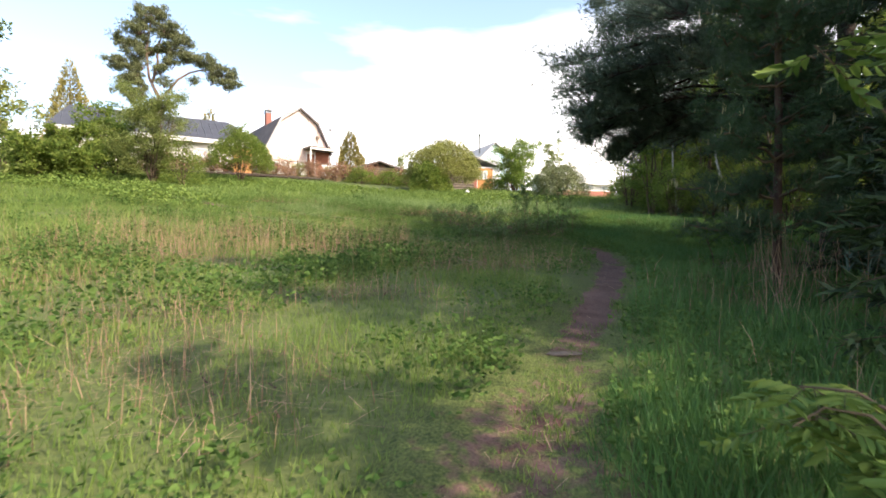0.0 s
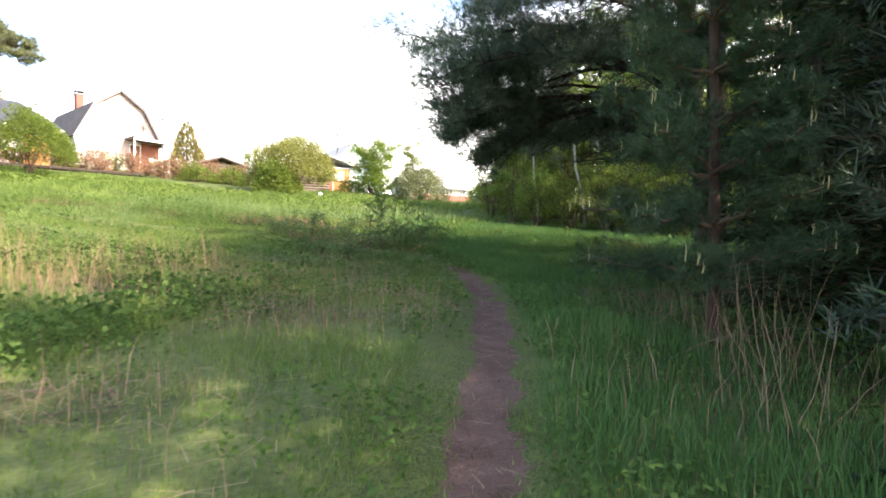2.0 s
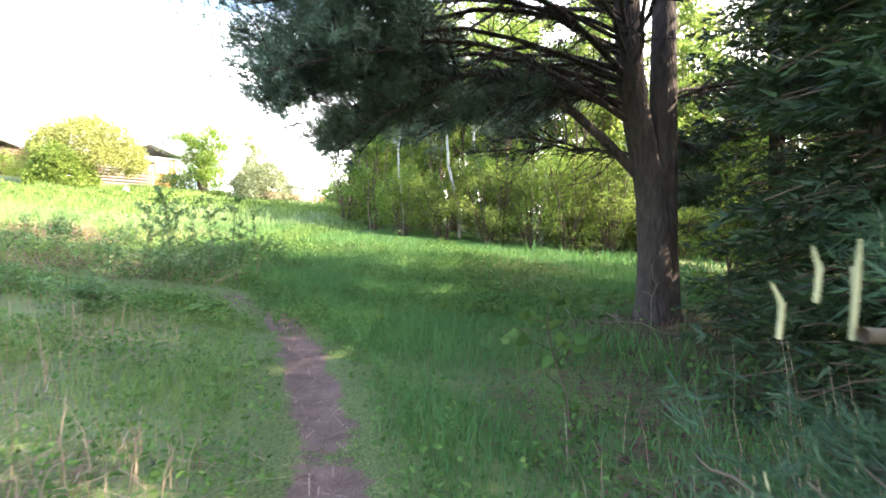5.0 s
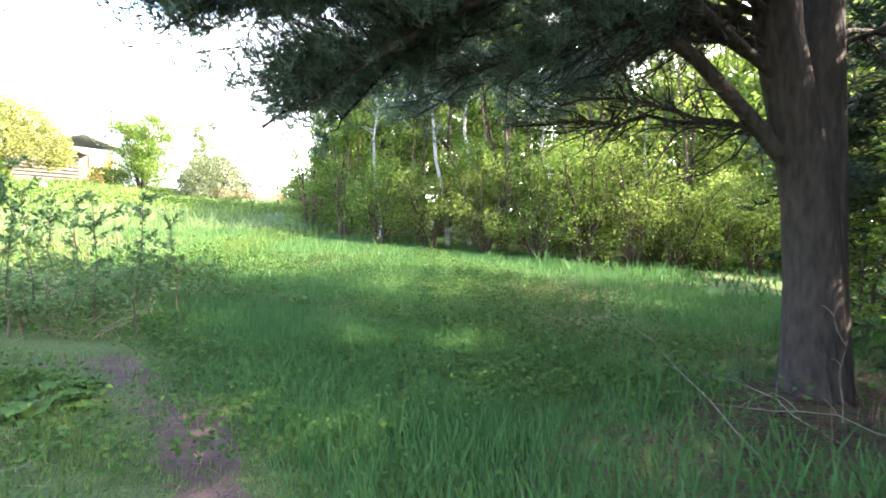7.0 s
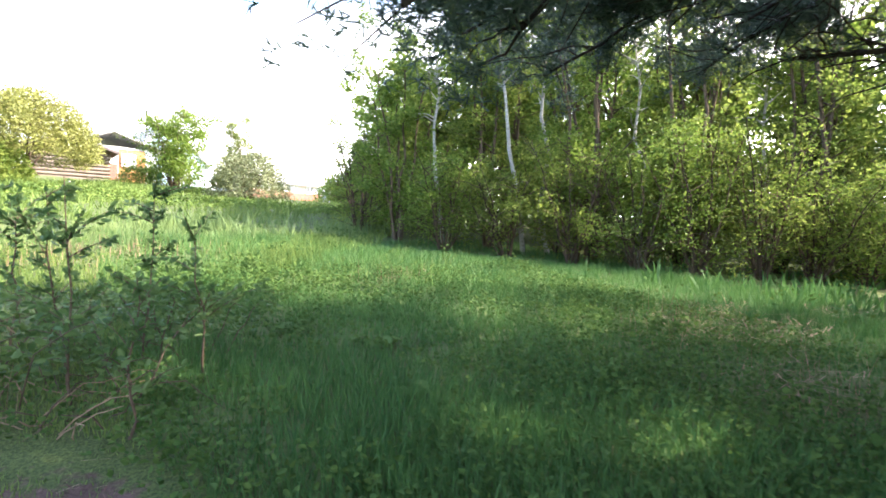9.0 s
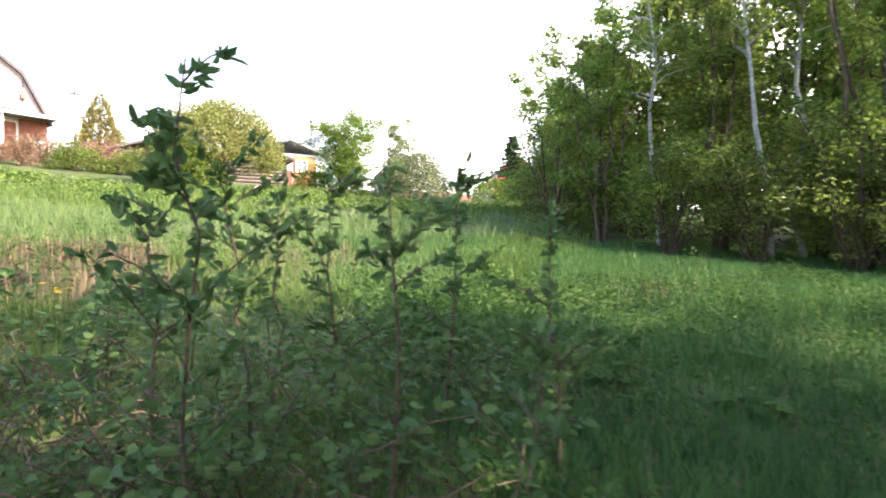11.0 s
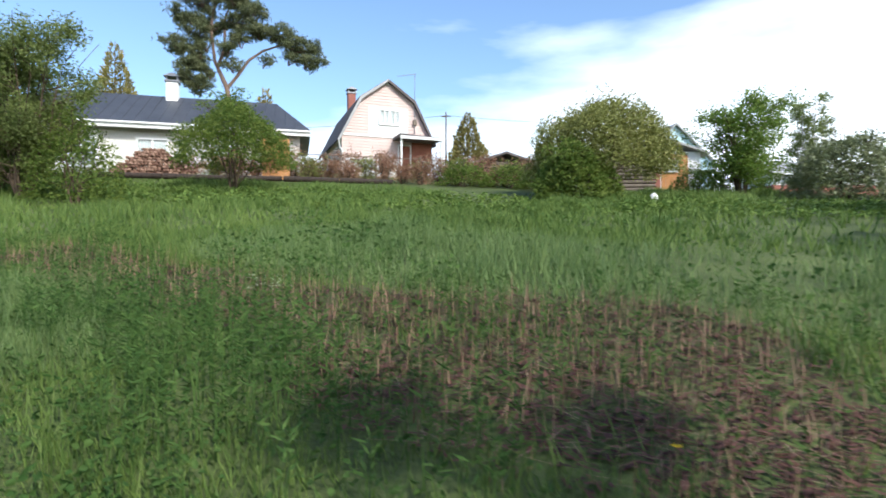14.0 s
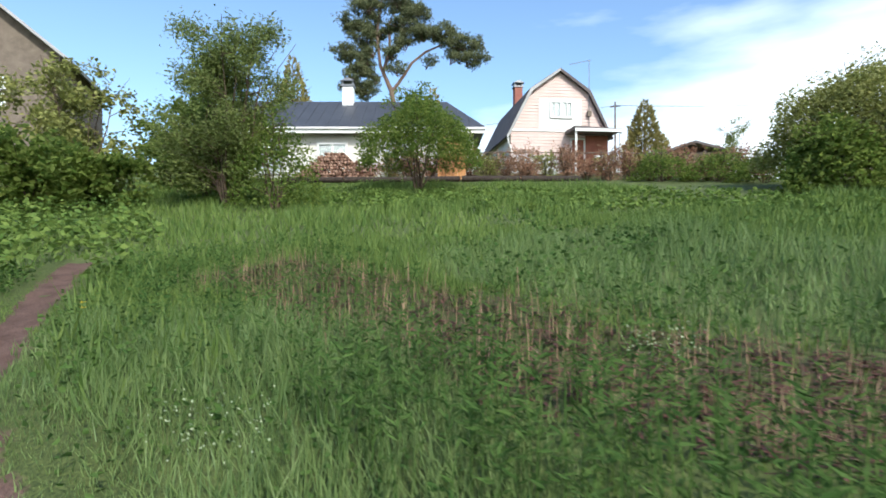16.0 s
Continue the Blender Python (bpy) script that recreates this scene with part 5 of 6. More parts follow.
# ---- grass, weeds and dry stalks ----
DRY = [(2.2, 20.9, 1.9, 0.9), (3.6, 21.8, 1.4, 0.8), (0.9, 7.9, 1.0, 0.7), (0.1, 9.2, 1.2, 0.8), (-3.8, 11.2, 2.2, 0.9), (-1.0, 12.8, 1.2, 0.8), (-5.2, 9.6, 3.0, 1.3), (-2.4, 10.2, 1.8, 1.2), (-0.9, 6.2, 0.9, 0.5), (0.2, 11.8, 1.5, 1.0), (1.6, 9.6, 0.9, 0.6), (2.0, 12.9, 0.8, 0.7), (-2.6, 5.4, 1.2, 0.5), (1.9, 8.2, 0.6, 0.4), (2.2, 15.8, 0.8, 0.5), (1.2, 14.6, 0.7, 0.6), (9.5, 15.5, 1.4, 0.8), (10.1, 16.3, 1.1, 0.35), (12.2, 15.6, 0.7, 0.4), (7.2, 19.4, 0.8, 0.3), (8.2, 14.2, 0.8, 0.5), (8.2, 10.9, 0.9, 0.45)]
BROWN = [(-7.0, 22.9), (-5.4, 22.4), (-4.0, 21.85), (-2.6, 21.85), (-0.9, 21.7), (0.8, 21.9), (1.0, 20.8), (-0.9, 20.5), (0.5, 20.2), (1.5, 19.9)]
HERBS = [(-3.5, 20.75), (-2.7, 20.5), (-2.1, 20.1), (-1.7, 19.7)]


def dry(x, y):
    q, side = track_distance(x, y)
    field = (side < 0) * np.clip((q - 0.5) / 0.8, 0, 1) * np.clip((15 - y) / 1.5, 0, 1) * np.clip((y - 1.5) / 1.5, 0, 1) * np.clip((x + 11) / 2, 0, 1)
    d = field * np.clip(0.32 + 0.45 * wobble(x, y, 0.75, 9) + 0.25 * wobble(x, y, 2.1, 4), 0, 0.8)
    for a, b, rx, ry in DRY:
        d = np.maximum(d, np.exp(-(((x - a) / rx) ** 2 + ((y - b) / ry) ** 2)))
    return d


def brown(x, y):
    q = near_line(x, y, BROWN) + 0.22 * wobble(x, y, 1.6, 4) + 0.02 * np.clip((x + 2.4) / 1.5, 0, 1)
    return np.clip((0.94 - q) / 0.40, 0, 1)


def scatter(n, x0, x1, y0, y1):
    return rng.uniform(x0, x1, n), rng.uniform(y0, y1, n)


def spread(n, lo, hi):
    """Points beside the path at lo to hi metres from it, thinning with the distance."""
    s = rng.uniform(5, s_at[-1], n)
    q = (lo + (hi - lo) * rng.uniform(0, 1, n) ** 1.35) * rng.choice([-1, 1], n)
    i = np.minimum((s / 0.1).astype(int), len(px) - 1)
    x, y = px[i] + nx[i] * q + rng.normal(0, 0.12, n), py[i] + ny[i] * q + rng.normal(0, 0.12, n)
    d, side = track_distance(x, y)
    return x, y, d, side


def stuff(name, pieces, mat, label):
    me = raw_mesh(name, *joined(pieces))
    me.materials.append(mat)
    return tagged(new(name, me), label, name.replace("_", " "), kind="stuff")


keep = lambda m, *a: [q[m] for q in a]

# short and middling grass, thick near the path, coarser farther off
pieces, lush, blue = [], [], []
for n, lo, hi, tall, wide, rich in ((40000, 0.05, 2.2, 0.20, 0.008, True), (225000, 0.05, 3.8, 0.19, 0.0105, False), (180000, 3.0, 10.5, 0.26, 0.019, False), (125000, 9.0, 36.0, 0.32, 0.060, False)):
    x, y, d, side = spread(n, lo, hi)
    bare_chance = 1.25 * trodden(x, y) + brown(x, y) * 0.90 + dry(x, y) * 0.45
    ok = rng.uniform(0, 1, n) > bare_chance
    ok &= ~((x > 4.3) & (y < 10.5) & (rng.uniform(0, 1, n) < 0.6))
    ok &= y < 48
    ok &= rng.uniform(0, 1, n) > 1.15 * np.exp(-((x - 8.4) ** 2 + (y - 11.2) ** 2) / 7.0)
    x, y, d, side = keep(ok, x, y, d, side)
    grow = 0.75 + 0.5 * wobble(x, y, 0.7, 1) + 0.25 * wobble(x, y, 2.3, 2)
    right_lush = (side > 0) & (d > 0.3) & (y < 14) | (x > 3.7) & (y >= 14) & (y < 19.5)
    bluish = (np.hypot((x + 5.0) / 2.3, (y - 20.4) / 1.1) < 1.0) | ((near_line(x, y, [(-4, 25), (3, 23.5), (9, 27)]) < 1.8) & (d > 3))
    edge = np.clip((d - 0.1) / 0.5, 0.35, 1) * np.where((side < 0) & (y < 14.5), 0.68, 1.0)
    for m, out, k, w in ((~right_lush & ~bluish, pieces, 1.0, 1.0), (right_lush, lush, np.where(y[right_lush] < 14, 1.5, 1.2), 1.15), (bluish, blue, 1.5, 1.0)):
        xx, yy, gg, ee = keep(m, x, y, grow, edge)
        out.append(blades(xx, yy, tall * k * np.clip(gg, 0.35, 1.6) * ee, wide * w, 0.5, 0, rich))
x, y = scatter(45000, -26, -5, 19, 38)
x, y = keep((track_distance(x, y)[0] > 0.4) & (near_line(x, y, BROWN) > 1.2), x, y)
ux, uy = scatter(80000, 3.4, 13, 12, 24)
ux, uy = keep((track_distance(ux, uy)[0] > 1.0) & (rng.uniform(0, 1, len(ux)) > dry(ux, uy) * 0.7), ux, uy)
lush.append(blades(ux, uy, 0.21 * np.clip(0.8 + 0.5 * wobble(ux, uy, 0.7, 1), 0.35, 1.4), 0.015, 0.5, 0, False))
pieces.append(blades(x, y, 0.30 * np.clip(0.8 + 0.5 * wobble(x, y, 0.7, 1), 0.4, 1.4), 0.045, 0.5, 0, False))
stuff("meadow_grass", pieces, M_GRASS, "short green meadow grass beside the path")
stuff("lush_grass", lush, M_LUSH, "tall lush dark green grass at the wood's edge")
stuff("bluish_grass", blue, M_BLUE, "tall bluish green grass swathes")

# broad-leaved low weeds
cs, ws = [], []
for n, lo, hi, size in ((30000, 0.3, 4.2, 0.92), (13000, 3.0, 11.0, 1.5)):
    x, y, d, side = spread(n, lo, hi)
    ok = (wobble(x, y, 0.9, 5) + 0.4 * wobble(x, y, 2.6, 6) > -0.4 + 1.1 * rng.uniform(0, 1, n)) & (rng.uniform(0, 1, n) > brown(x, y)) & ((side < 0) | (rng.uniform(0, 1, n) < 0.6)) & (d > 0.28)
    x, y = keep(ok, x, y)
    for k in range(4):
        a = rng.uniform(0, 2 * np.pi, len(x))
        cs.append((np.stack([x + 0.05 * np.cos(a), y + 0.05 * np.sin(a), H(x, y) + rng.uniform(0.03, 0.20, len(x)) * size], 1), size))
        ws.append(np.stack([np.cos(a), np.sin(a), rng.uniform(-0.1, 0.7, len(x))], 1))
x, y = scatter(9000, 3.6, 10, 12.5, 20.0)
x, y = keep(wobble(x, y, 0.9, 5) + 0.4 * wobble(x, y, 2.6, 6) > -0.7 + 1.3 * rng.uniform(0, 1, 9000), x, y)
for k in range(4):
    a = rng.uniform(0, 2 * np.pi, len(x))
    cs.append((np.stack([x + 0.06 * np.cos(a), y + 0.06 * np.sin(a), H(x, y) + rng.uniform(0.05, 0.20, len(x))], 1), 0.95))
    ws.append(np.stack([np.cos(a), np.sin(a), rng.uniform(-0.1, 0.7, len(x))], 1))
stuff("low_weeds", [leaves(c, 0.046 * s, 0.034 * s, w, rounded=s < 1.3) for (c, s), w in zip(cs, ws)], M_WEED, "low broad-leaved green weeds")

# nettles and goutweed: the bank, the far edge of the meadow
nx_, ny_ = scatter(9000, -24, 14, 19, 41)
ok = ((near_line(nx_, ny_, [(-9.6, 20.6), (-11.6, 22.2), (-14.5, 24), (-20, 25)]) < 1.9) | (near_line(nx_, ny_, [(-15, 30.5), (-9, 32), (-2, 33), (8, 34.5), (14, 34)]) < 2.6)) & (track_distance(nx_, ny_)[0] > 0.35)
nx_, ny_ = keep(ok, nx_, ny_)
pieces = []
for k in range(9):
    a, z = rng.uniform(0, 2 * np.pi, len(nx_)), rng.uniform(0.08, 0.62, len(nx_)) * np.where(ny_ > 28.5, 0.4, 1.0) * (0.75 + 0.35 * wobble(nx_, ny_, 0.8, 3))
    c = np.stack([nx_ + 0.06 * np.cos(a), ny_ + 0.06 * np.sin(a), H(nx_, ny_) + np.maximum(z, 0.04)], 1)
    pieces.append(leaves(c, 0.12, 0.075, np.stack([np.cos(a), np.sin(a), rng.uniform(-0.2, 0.5, len(a))], 1)))
stuff("nettles", pieces, M_NETTLE, "knee-high dark green nettles on the bank")

# young shoots of tall herbs with narrow leaves, in and round the brown patch
x, y = scatter(30000, -9, 6, 17.5, 25)
ok = (rng.uniform(0, 1, 30000) < np.clip(0.10 + 0.14 * wobble(x, y, 1.1, 8), 0.03, 0.3) * np.clip(1.5 - 0.75 * near_line(x, y, BROWN), 0, 1) * (1 - 0.3 * brown(x, y)) + np.clip(1.1 - 1.5 * near_line(x, y, HERBS), 0, 0.42)) & (track_distance(x, y)[0] > 0.5)
x, y = keep(ok, x, y)
top = rng.uniform(0.15, 0.42, len(x)) * np.where(near_line(x, y, HERBS) < 0.6, 1.45, 1.0)
pieces = [blades(x, y, top, 0.010, 0.1)]
for k in range(12):
    a = rng.uniform(0, 2 * np.pi, len(x))
    z = top * rng.uniform(0.45, 1.0, len(x))
    pieces.append(leaves(np.stack([x, y, H(x, y) + z], 1), 0.070, 0.011, np.stack([np.cos(a), np.sin(a), rng.uniform(0.1, 0.9, len(x))], 1)))
stuff("herb_shoots", pieces, M_WEED, "upright herb shoots with narrow green leaves")

# dry standing stalks and fallen straw
x, y = scatter(130000, -10, 10, 2, 26)
chance = np.maximum(np.clip(dry(x, y) - 0.12, 0, 1) * 0.52, brown(x, y) * 0.42)
chance = np.maximum(chance, 0.9 * np.exp(-((x - 3.0) ** 2 + (y - 5.6) ** 2) / 1.2) * 0.3)
chance = np.maximum(chance, 0.14 * np.exp(-((x - 3.1 - 0.3 * (y - 5)) / 0.6) ** 2) * (y < 9) * (y > 2.5))
x, y = keep((rng.uniform(0, 1, len(x)) < chance) & (track_distance(x, y)[0] > 0.35), x, y)
tall = np.where(y > 18, 0.27, np.where((y > 9.5) & (x < -0.5), 0.68, 0.34)) * rng.uniform(0.4, 1.35, len(x))
stuff("dry_stalks", [blades(x[y > 18], y[y > 18], tall[y > 18], 0.0075, 0.14), blades(x[y <= 18], y[y <= 18], tall[y <= 18], 0.0055, 0.35)], M_STRAW, "standing dry tan stalks of last year's herbs")


def litter(n, x0, x1, y0, y1, weight, L, W, z=0.02):
    x, y = scatter(n, x0, x1, y0, y1)
    x, y = keep(rng.uniform(0, 1, n) < weight(x, y), x, y)
    a = rng.uniform(0, 2 * np.pi, len(x))
    d = np.stack([np.cos(a), np.sin(a), rng.normal(0.03, 0.12, len(x))], 1)
    s = np.stack([-np.sin(a), np.cos(a), 0 * a], 1) * W / 2
    c = np.stack([x, y, H(x, y) + z + np.abs(rng.normal(0, 0.025, len(x)))], 1)
    e = c + d * (L * rng.uniform(0.4, 1.3, len(x)))[:, None]
    return np.stack([c - s, c + s, e + s * 0.6, e - s * 0.6], 1).reshape(-1, 3), np.arange(4 * len(x)).reshape(-1, 4), None


stuff("fallen_straw", [litter(26000, -1, 6, 0, 17, lambda x, y: trodden(x, y) * 0.6, 0.13, 0.005, -0.012), litter(60000, -10, 6, 17.5, 25, lambda x, y: brown(x, y) * 0.32, 0.20, 0.005), litter(16000, 5, 14, 14, 21, lambda x, y: np.clip(dry(x, y) - 0.3, 0, 1) * 0.9, 0.25, 0.010, 0.10), litter(95000, -9, 5, 2, 14, lambda x, y: np.clip(dry(x, y) - 0.10, 0, 1) * 0.48, 0.22, 0.005, 0.05)], M_STRAW, "flattened tan straw lying on the ground")
stuff("brown_litter", [litter(70000, -10, 6, 17.5, 25, lambda x, y: brown(x, y) * 0.95, 0.09, 0.022, 0.01), litter(26000, -1, 6, 0, 17, lambda x, y: trodden(x, y) * 0.75, 0.05, 0.009, -0.012), litter(40000, -9, 4, 2, 14, lambda x, y: np.clip(dry(x, y) - 0.35, 0, 1) * 0.6, 0.10, 0.014, 0.02),
                       litter(50000, 4, 14, 0, 14, lambda x, y: np.clip(1.3 - near_line(x, y, [(4.8, 3), (6, 8), (8.5, 11.5), (7.5, 10.5)]) / 2.0, 0, 0.9), 0.12, 0.02, 0.01)], M_LITTER, "dark reddish brown plant litter on the soil")

# leaning dry canes by the young pine
for k in range(95):
    along, aside = rng.uniform(0, 1), abs(rng.normal(0, 0.55))
    x, y = 2.75 + 1.9 * along + 0.75 * aside, 4.6 + 3.6 * along - 0.45 * aside + rng.uniform(-0.2, 0.2)
    if track_distance(np.array([x]), np.array([y]))[0][0] < 0.7:
        continue
    t = rng.uniform(0.4, 1.0)
    ob = new("dry_cane", raw_mesh("dry_cane", *tube(curve_points((0, 0, -0.03), (rng.uniform(-0.25, 0.25), rng.uniform(-0.25, 0.25), t), 0, 6, 0.012), np.linspace(0.0033, 0.0013, 6), 4)))
    ob.data.materials.append(M_STRAW)
    ob.matrix_world = pose(x, y, h(x, y))
    tagged(ob, "thin bent dry cane beside the young pine", "dry cane", "dry canes by the pine")


def dandelion(x, y, z):
    ob = thing("yellow_flower", pose(x, y, h(x, y)), "small yellow flower on a thin green stalk", "flower", "yellow flowers in the meadow")
    part_mesh("stalk", raw_mesh("stalk", *tube([(0, 0, -0.02), (0.01, 0, z * 0.5), (0.0, 0.01, z)], [0.003, 0.0025, 0.002], 5)), M_WEED, ob)
    a = np.linspace(0, 2 * np.pi, 16, endpoint=False)
    part_mesh("petals", raw_mesh("petals", *leaves(np.repeat([[0, 0.01, z]], 16, 0), 0.022, 0.009, np.stack([np.cos(a), np.sin(a), 0.35 + 0 * a], 1))), M_FLOWER, ob)


for k in range(9):
    dandelion(1.7 + rng.uniform(-0.35, 0.35), 18.0 + rng.uniform(-0.3, 0.3), 0.42 + rng.uniform(-0.08, 0.08))
for x, y in ((-7.0, 20.9), (-6.8, 20.8), (0.6, 19.4)):
    dandelion(x, y, 0.22)
for x, y, r in ((-4.1, 19.9, 0.3), (-2.6, 21.6, 0.22)):
    n = 90
    a, q = rng.uniform(0, 2 * np.pi, n), r * np.sqrt(rng.uniform(0, 1, n))
    fx, fy = x + q * np.cos(a), y + q * np.sin(a)
    ob = stuff("pale_meadow_flowers", [leaves(np.stack([fx, fy, H(fx, fy) + rng.uniform(0.18, 0.32, n)], 1), 0.016, 0.013)], M_WHITE_FLOWER, "cluster of tiny pale green-white flower heads")

# ---- small things on the slope ----
def wooden_fence(points, label):
    ob = thing("fence", pose(*points[0], h(*points[0])), label, "fence")
    o = np.array([*points[0], h(*points[0])])
    ps = []
    for a, b in zip(points[:-1], points[1:]):
        n = max(1, int(math.hypot(b[0] - a[0], b[1] - a[1]) / 2.2))
        ps += [(a[0] + (b[0] - a[0]) * i / n, a[1] + (b[1] - a[1]) * i / n) for i in range(n)]
    ps.append(points[-1])
    tops = []
    for x, y in ps:
        q = np.array([x, y, h(x, y)]) - o
        part_mesh("post", raw_mesh("post", *tube([q + (0, 0, -0.3), q + (0.01, 0, 0.6), q + (0, 0.01, 1.35)], [0.06, 0.055, 0.05], 7)), M_WOOD, ob)
        tops.append(q)
    for a, b in zip(tops[:-1], tops[1:]):
        for z in (1.2, 0.6):
            part_mesh("rail", raw_mesh("rail", *tube(curve_points(a + (0, -0.06, z), b + (0, -0.06, z), -0.04, 5), [0.025] * 5, 5)), M_WOOD, ob)


wooden_fence([(-15.5, 42.0), (-11.0, 45.0), (-6.5, 47.0), (-2.0, 49.5)], "weathered wooden post and rail garden fence")
ob = thing("log_edging", pose(-18.5, 34.5, h(-18.5, 34.5)), "dark weathered timber edging along the garden terrace", "edging")
for k in range(5):
    a = np.array([k * 2.1, k * 1.05, 0])
    za, zb = (h(-18.5 + a[0] + d, 34.5 + a[1] + d / 2) - h(-18.5, 34.5) for d in (0, 2.0))
    part_mesh("log", raw_mesh("log", *tube([a + (0, 0, za + 0.2), a + (2.05, 1.02, zb + 0.2)], [0.12, 0.11], 8)), M_BARK, ob)


def firewood_pile(x, y, turn, length, tall):
    """Split logs stacked in rows, their pale ends to the front."""
    ob = thing("firewood_pile", pose(x, y, h(x, y), 0, 0, turn), "long stack of brown split firewood on the garden terrace", "firewood")
    logs = []
    for k in range(5):
        a = np.linspace(0, 2 * np.pi, 6, endpoint=False) + 0.3 * k
        r = 0.075 * rng.uniform(0.75, 1.15, 6)
        v = np.concatenate([np.stack([r * np.cos(a), np.full(6, d), r * np.sin(a)], 1) for d in (-0.22, 0.22)] + [[[0, -0.225, 0], [0, 0.225, 0]]])
        q = [(i, (i + 1) % 6, 6 + (i + 1) % 6, 6 + i) for i in range(6)]
        t = [((i + 1) % 6, i, 12) for i in range(6)] + [(6 + i, 6 + (i + 1) % 6, 13) for i in range(6)]
        logs.append(raw_mesh("log", v, q, t))
        logs[-1].materials.append(M_FIREWOOD)
    rows = int(tall / 0.125)
    for j in range(rows):
        inset = 0.16 * j + 0.12 * (j % 2)
        for i in range(int((length - 2 * inset) / 0.145)):
            px_ = -length / 2 + inset + 0.145 * i + rng.uniform(-0.02, 0.02)
            z = h(x + px_ * math.cos(radians(turn)), y + px_ * math.sin(radians(turn))) - h(x, y) + 0.06 + 0.125 * j + rng.uniform(-0.015, 0.015)
            log = new("log", logs[rng.integers(0, 5)])
            log.parent = ob
            log.matrix_local = pose(px_, rng.uniform(-0.06, 0.06), z, 0, rng.uniform(0, 360), rng.uniform(-6, 6))


M_FIREWOOD = material("split_firewood", (0.16, 0.085, 0.058), (0.34, 0.210, 0.150), 0.85, 3.0, 40, 0.5, 0.5, object_random=True)
firewood_pile(-17.7, 36.6, 30, 4.0, 1.3)
ob = thing("plank_gate", pose(-13.4, 39.0, h(-13.4, 39.0), 0, 0, 30), "orange-brown board gate beside the shrub", "gate")
plank_wall(ob, -0.6, 0.6, 0, 0.05, 1.9, M_ORANGE, 0.17)
part("brace", boxed(-0.6, 0.6, 0.0, 0.06, 0.5, 0.6), M_ORANGE, ob)
part("brace", boxed(-0.6, 0.6, 0.0, 0.06, 1.4, 1.5), M_ORANGE, ob)

pole = thing("utility_pole", pose(-11.5, 62.0, h(-11.5, 62.0)), "grey wooden utility pole with a crossarm", "utility pole")
part_mesh("mast", raw_mesh("mast", *tube([(0, 0, -0.5), (0, 0, 5.6)], [0.09, 0.06], 8)), M_WOOD, pole)
part("crossarm", boxed(-0.4, 0.4, -0.04, 0.04, 5.2, 5.28), M_WOOD, pole)
for k, (b, sag) in enumerate((((-40.0, 55.0, 14.5), -1.0), ((14.0, 64.0, 14.0), -0.9))):
    ob = new("power_cable", raw_mesh("power_cable", *tube(curve_points((-11.5, 61.9, h(-11.5, 62) + 5.3), b, sag, 14), [0.018] * 14, 4)))
    ob.data.materials.append(M_METAL)
    tagged(ob, "thin dark power cable sagging from the pole", "cable")


def heap(name, x, y, rx, ry, tall, mat, label, category):
    bm = bmesh.new()
    bmesh.ops.create_icosphere(bm, subdivisions=4, radius=1.0)
    for v in bm.verts:
        k = 1 + 0.16 * noise.noise(v.co * 2.3 + Vector((x, y, 0))) + 0.05 * noise.noise(v.co * 7)
        v.co = Vector((v.co.x * rx * k, v.co.y * ry * k, v.co.z * tall * k))
    for f in bm.faces:
        f.smooth = True
    m = bpy.data.meshes.new(name)
    bm.to_mesh(m)
    bm.free()
    m.materials.append(mat)
    ob = new(name, m)
    ob.matrix_world = pose(x, y, h(x, y))
    tagged(ob, label, category)


def burdock(x, y, r, label):
    """A rosette of broad leaves on short stalks."""
    ob = thing("burdock", pose(x, y, h(x, y)), label, "plant", "broad-leaved plants by the path")
    for k in range(9):
        a, up = 2.4 * k + rng.uniform(-0.3, 0.3), rng.uniform(0.25, 0.9)
        d = unit(np.array([np.cos(a), np.sin(a), up]))
        tip = d * r * rng.uniform(0.5, 0.9)
        part_mesh("stalk", raw_mesh("stalk", *tube(curve_points((0, 0, -0.02), tip, 0.02, 4), [0.006, 0.005, 0.004, 0.003], 5)), M_WEED, ob)
        side, out = np.array([-np.sin(a), np.cos(a), 0]), unit(np.array([np.cos(a), np.sin(a), 0.1]))
        u, v = np.meshgrid(np.linspace(0, 1, 6), np.linspace(-1, 1, 5), indexing="ij")
        half = 0.5 * np.sqrt(np.clip(1 - (2 * u - 0.85) ** 2 / 1.35, 0.0, 1)) * r * 0.85
        p = tip + out * (u[..., None] - 0.1) * r * 1.1 + side * (v * half)[..., None] + np.array([0, 0, 1.0]) * (0.10 * r * np.abs(v) - 0.30 * r * u ** 2 + 0.03 * r * np.sin(9 * u + 4 * v))[..., None]
        i = np.arange(30).reshape(6, 5)
        part_mesh("leaf", raw_mesh("leaf", p.reshape(-1, 3), np.stack([i[:-1, :-1], i[1:, :-1], i[1:, 1:], i[:-1, 1:]], -1).reshape(-1, 4), smooth=True), M_WEED, ob)


for x, y, r in ((2.95, 13.95, 0.20), (3.05, 14.45, 0.17), (5.6, 16.6, 0.16), (5.0, 17.2, 0.15), (6.2, 17.4, 0.15), (5.4, 15.6, 0.14)):
    burdock(x, y, r, "low plant with broad dark green leaves in the grass")


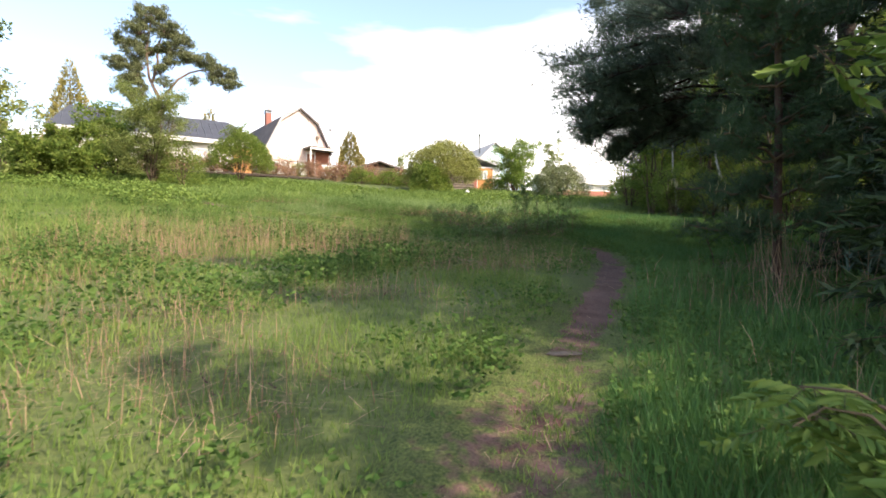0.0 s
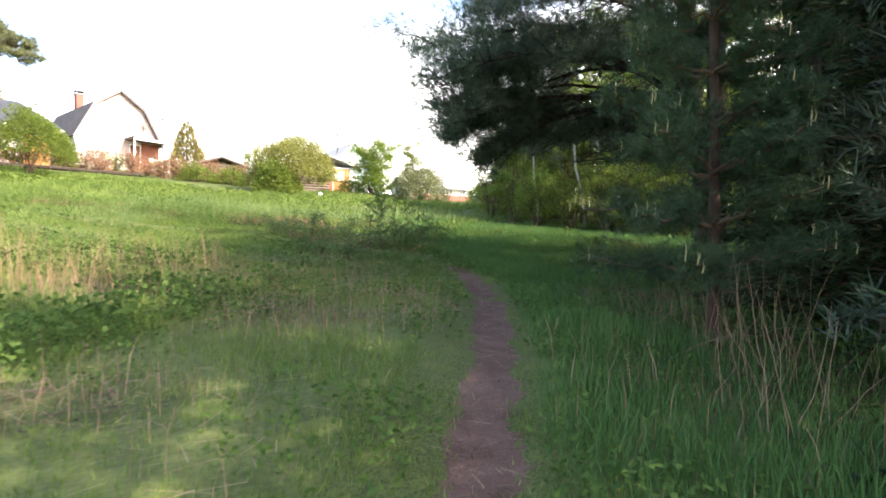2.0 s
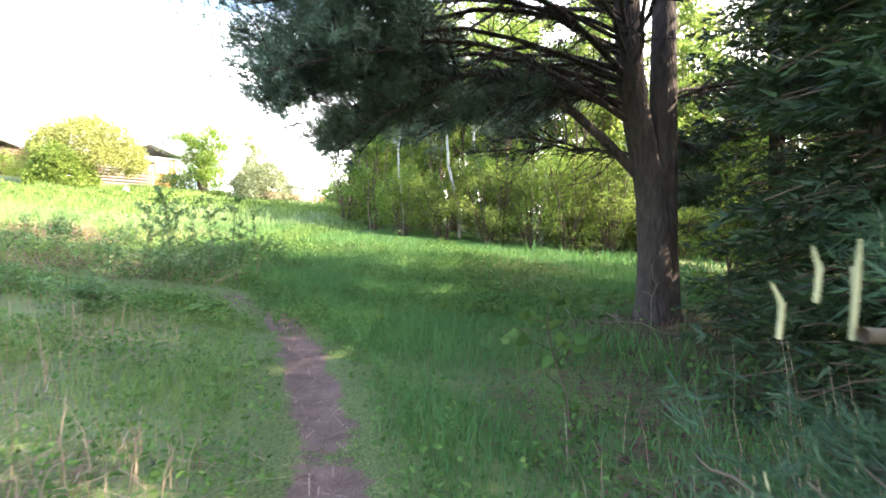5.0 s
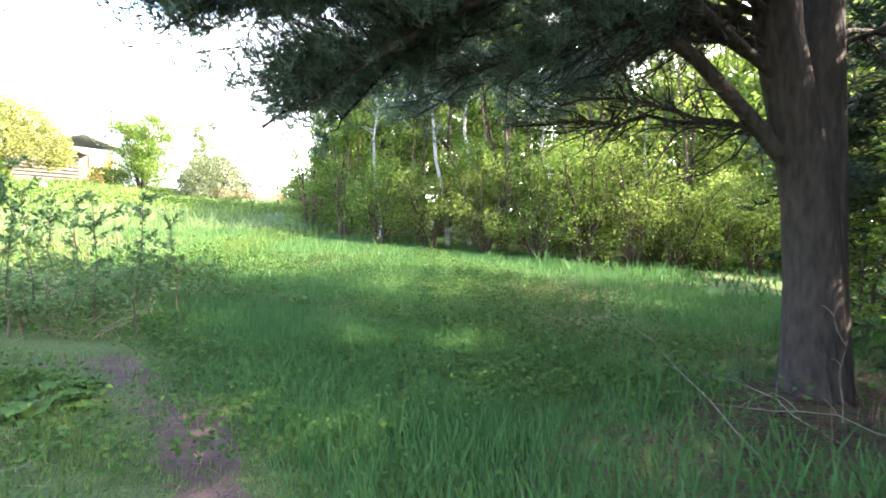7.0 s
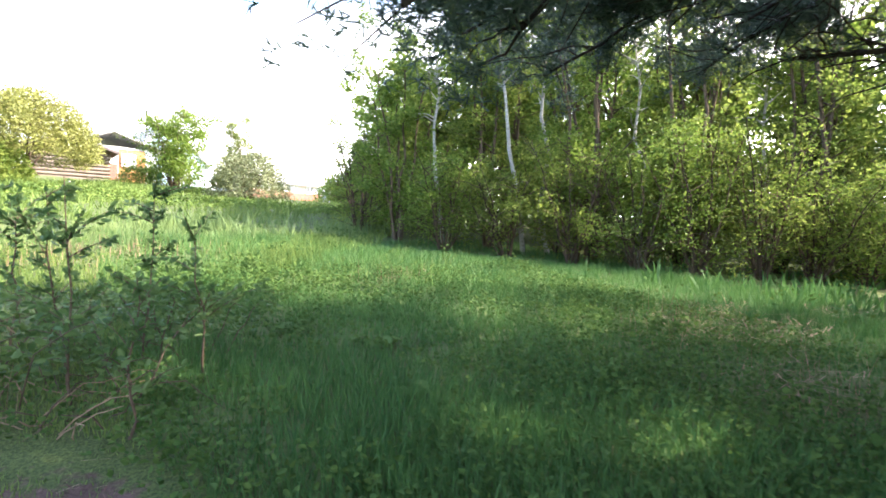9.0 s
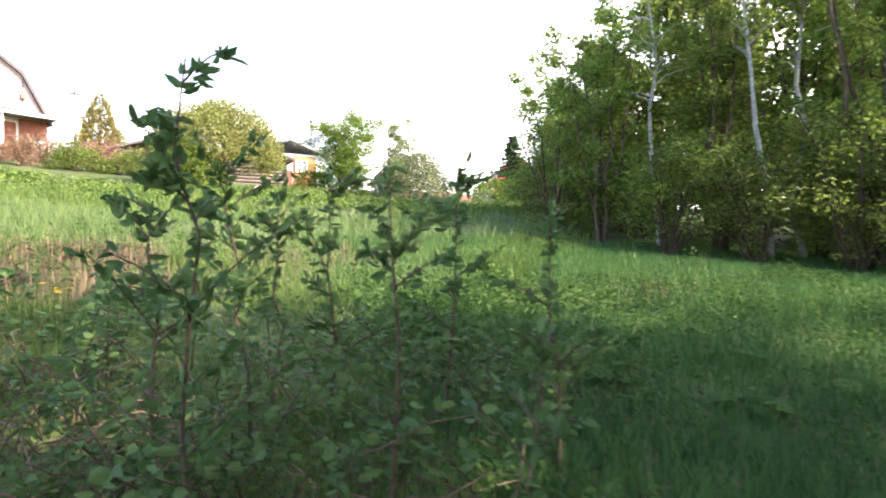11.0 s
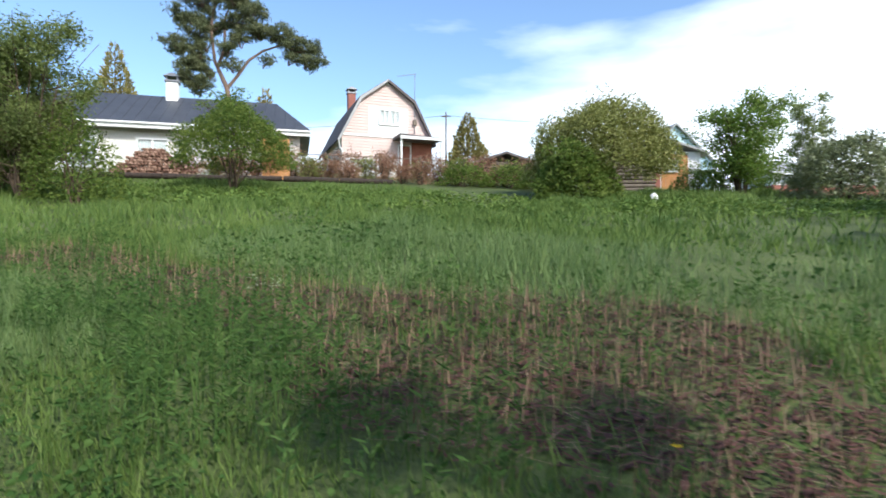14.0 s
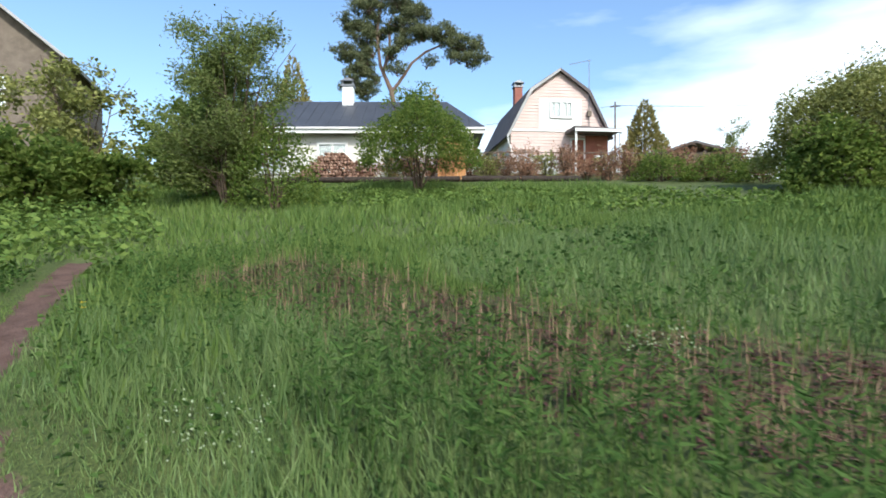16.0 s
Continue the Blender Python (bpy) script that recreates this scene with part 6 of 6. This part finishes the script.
def fallen_stick(a, b, lift, thick):
    o = np.array([*a, h(*a)])
    e = np.array([*b, h(*b) + lift]) - o
    ob = thing("fallen_stick", pose(*o), "thin pale dead branch lying against the grass under the pine", "stick", "dead sticks under the pine")
    line = curve_points((0, 0, 0.02), e, 0.06, 8, 0.025)
    part_mesh("stem", raw_mesh("stem", *tube(line, np.linspace(thick * 0.75, thick * 0.25, 8), 6), smooth=True), M_DEADWOOD, ob)
    for k in (3, 4, 6):
        q = line[k] + np.array([rng.uniform(-0.2, 0.2), rng.uniform(-0.2, 0.2), rng.uniform(0.02, 0.18)])
        part_mesh("twig", raw_mesh("twig", *tube(curve_points(line[k], q, 0.02, 4), np.linspace(thick * 0.4, 0.002, 4), 5)), M_DEADWOOD, ob)


M_DEADWOOD = material("bleached_dead_wood", (0.13, 0.095, 0.068), (0.27, 0.205, 0.150), 0.9, 5.0, 40, 0.4, 0.3)
for a, b, lift, thick in (((6.6, 11.1), (8.2, 13.4), 0.35, 0.008), ((7.4, 11.0), (7.9, 12.3), 0.12, 0.010), ((8.0, 10.6), (7.2, 11.9), 0.08, 0.009), ((7.9, 11.2), (8.1, 11.3), 0.9, 0.006), ((8.3, 11.0), (8.25, 10.95), 1.0, 0.006),
                          ((3.2, 6.2), (4.4, 6.0), 0.35, 0.007), ((3.5, 7.0), (4.6, 6.8), 0.5, 0.006), ((3.4, 5.7), (4.2, 6.3), 0.25, 0.007), ((0.7, 7.7), (0.2, 8.4), 0.15, 0.005)):
    fallen_stick(a, b, lift, thick)

heap("sand_heap", 14.2, 34.2, 0.9, 0.6, 0.42, M_SAND, "low pale heap of sand at the thicket's edge", "sand heap")
heap("blue_tarpaulin", 14.8, 37.0, 0.75, 0.5, 0.5, M_TARP, "crumpled blue tarpaulin over a pile", "tarpaulin")
heap("white_sack", 2.3, 36.2, 0.16, 0.14, 0.3, M_WHITE, "small white sack under the willow", "sack")
heap("flat_stone", 0.88, 3.95, 0.13, 0.06, 0.012, M_WOOD, "flat grey-brown stone sunk in the path", "stone")
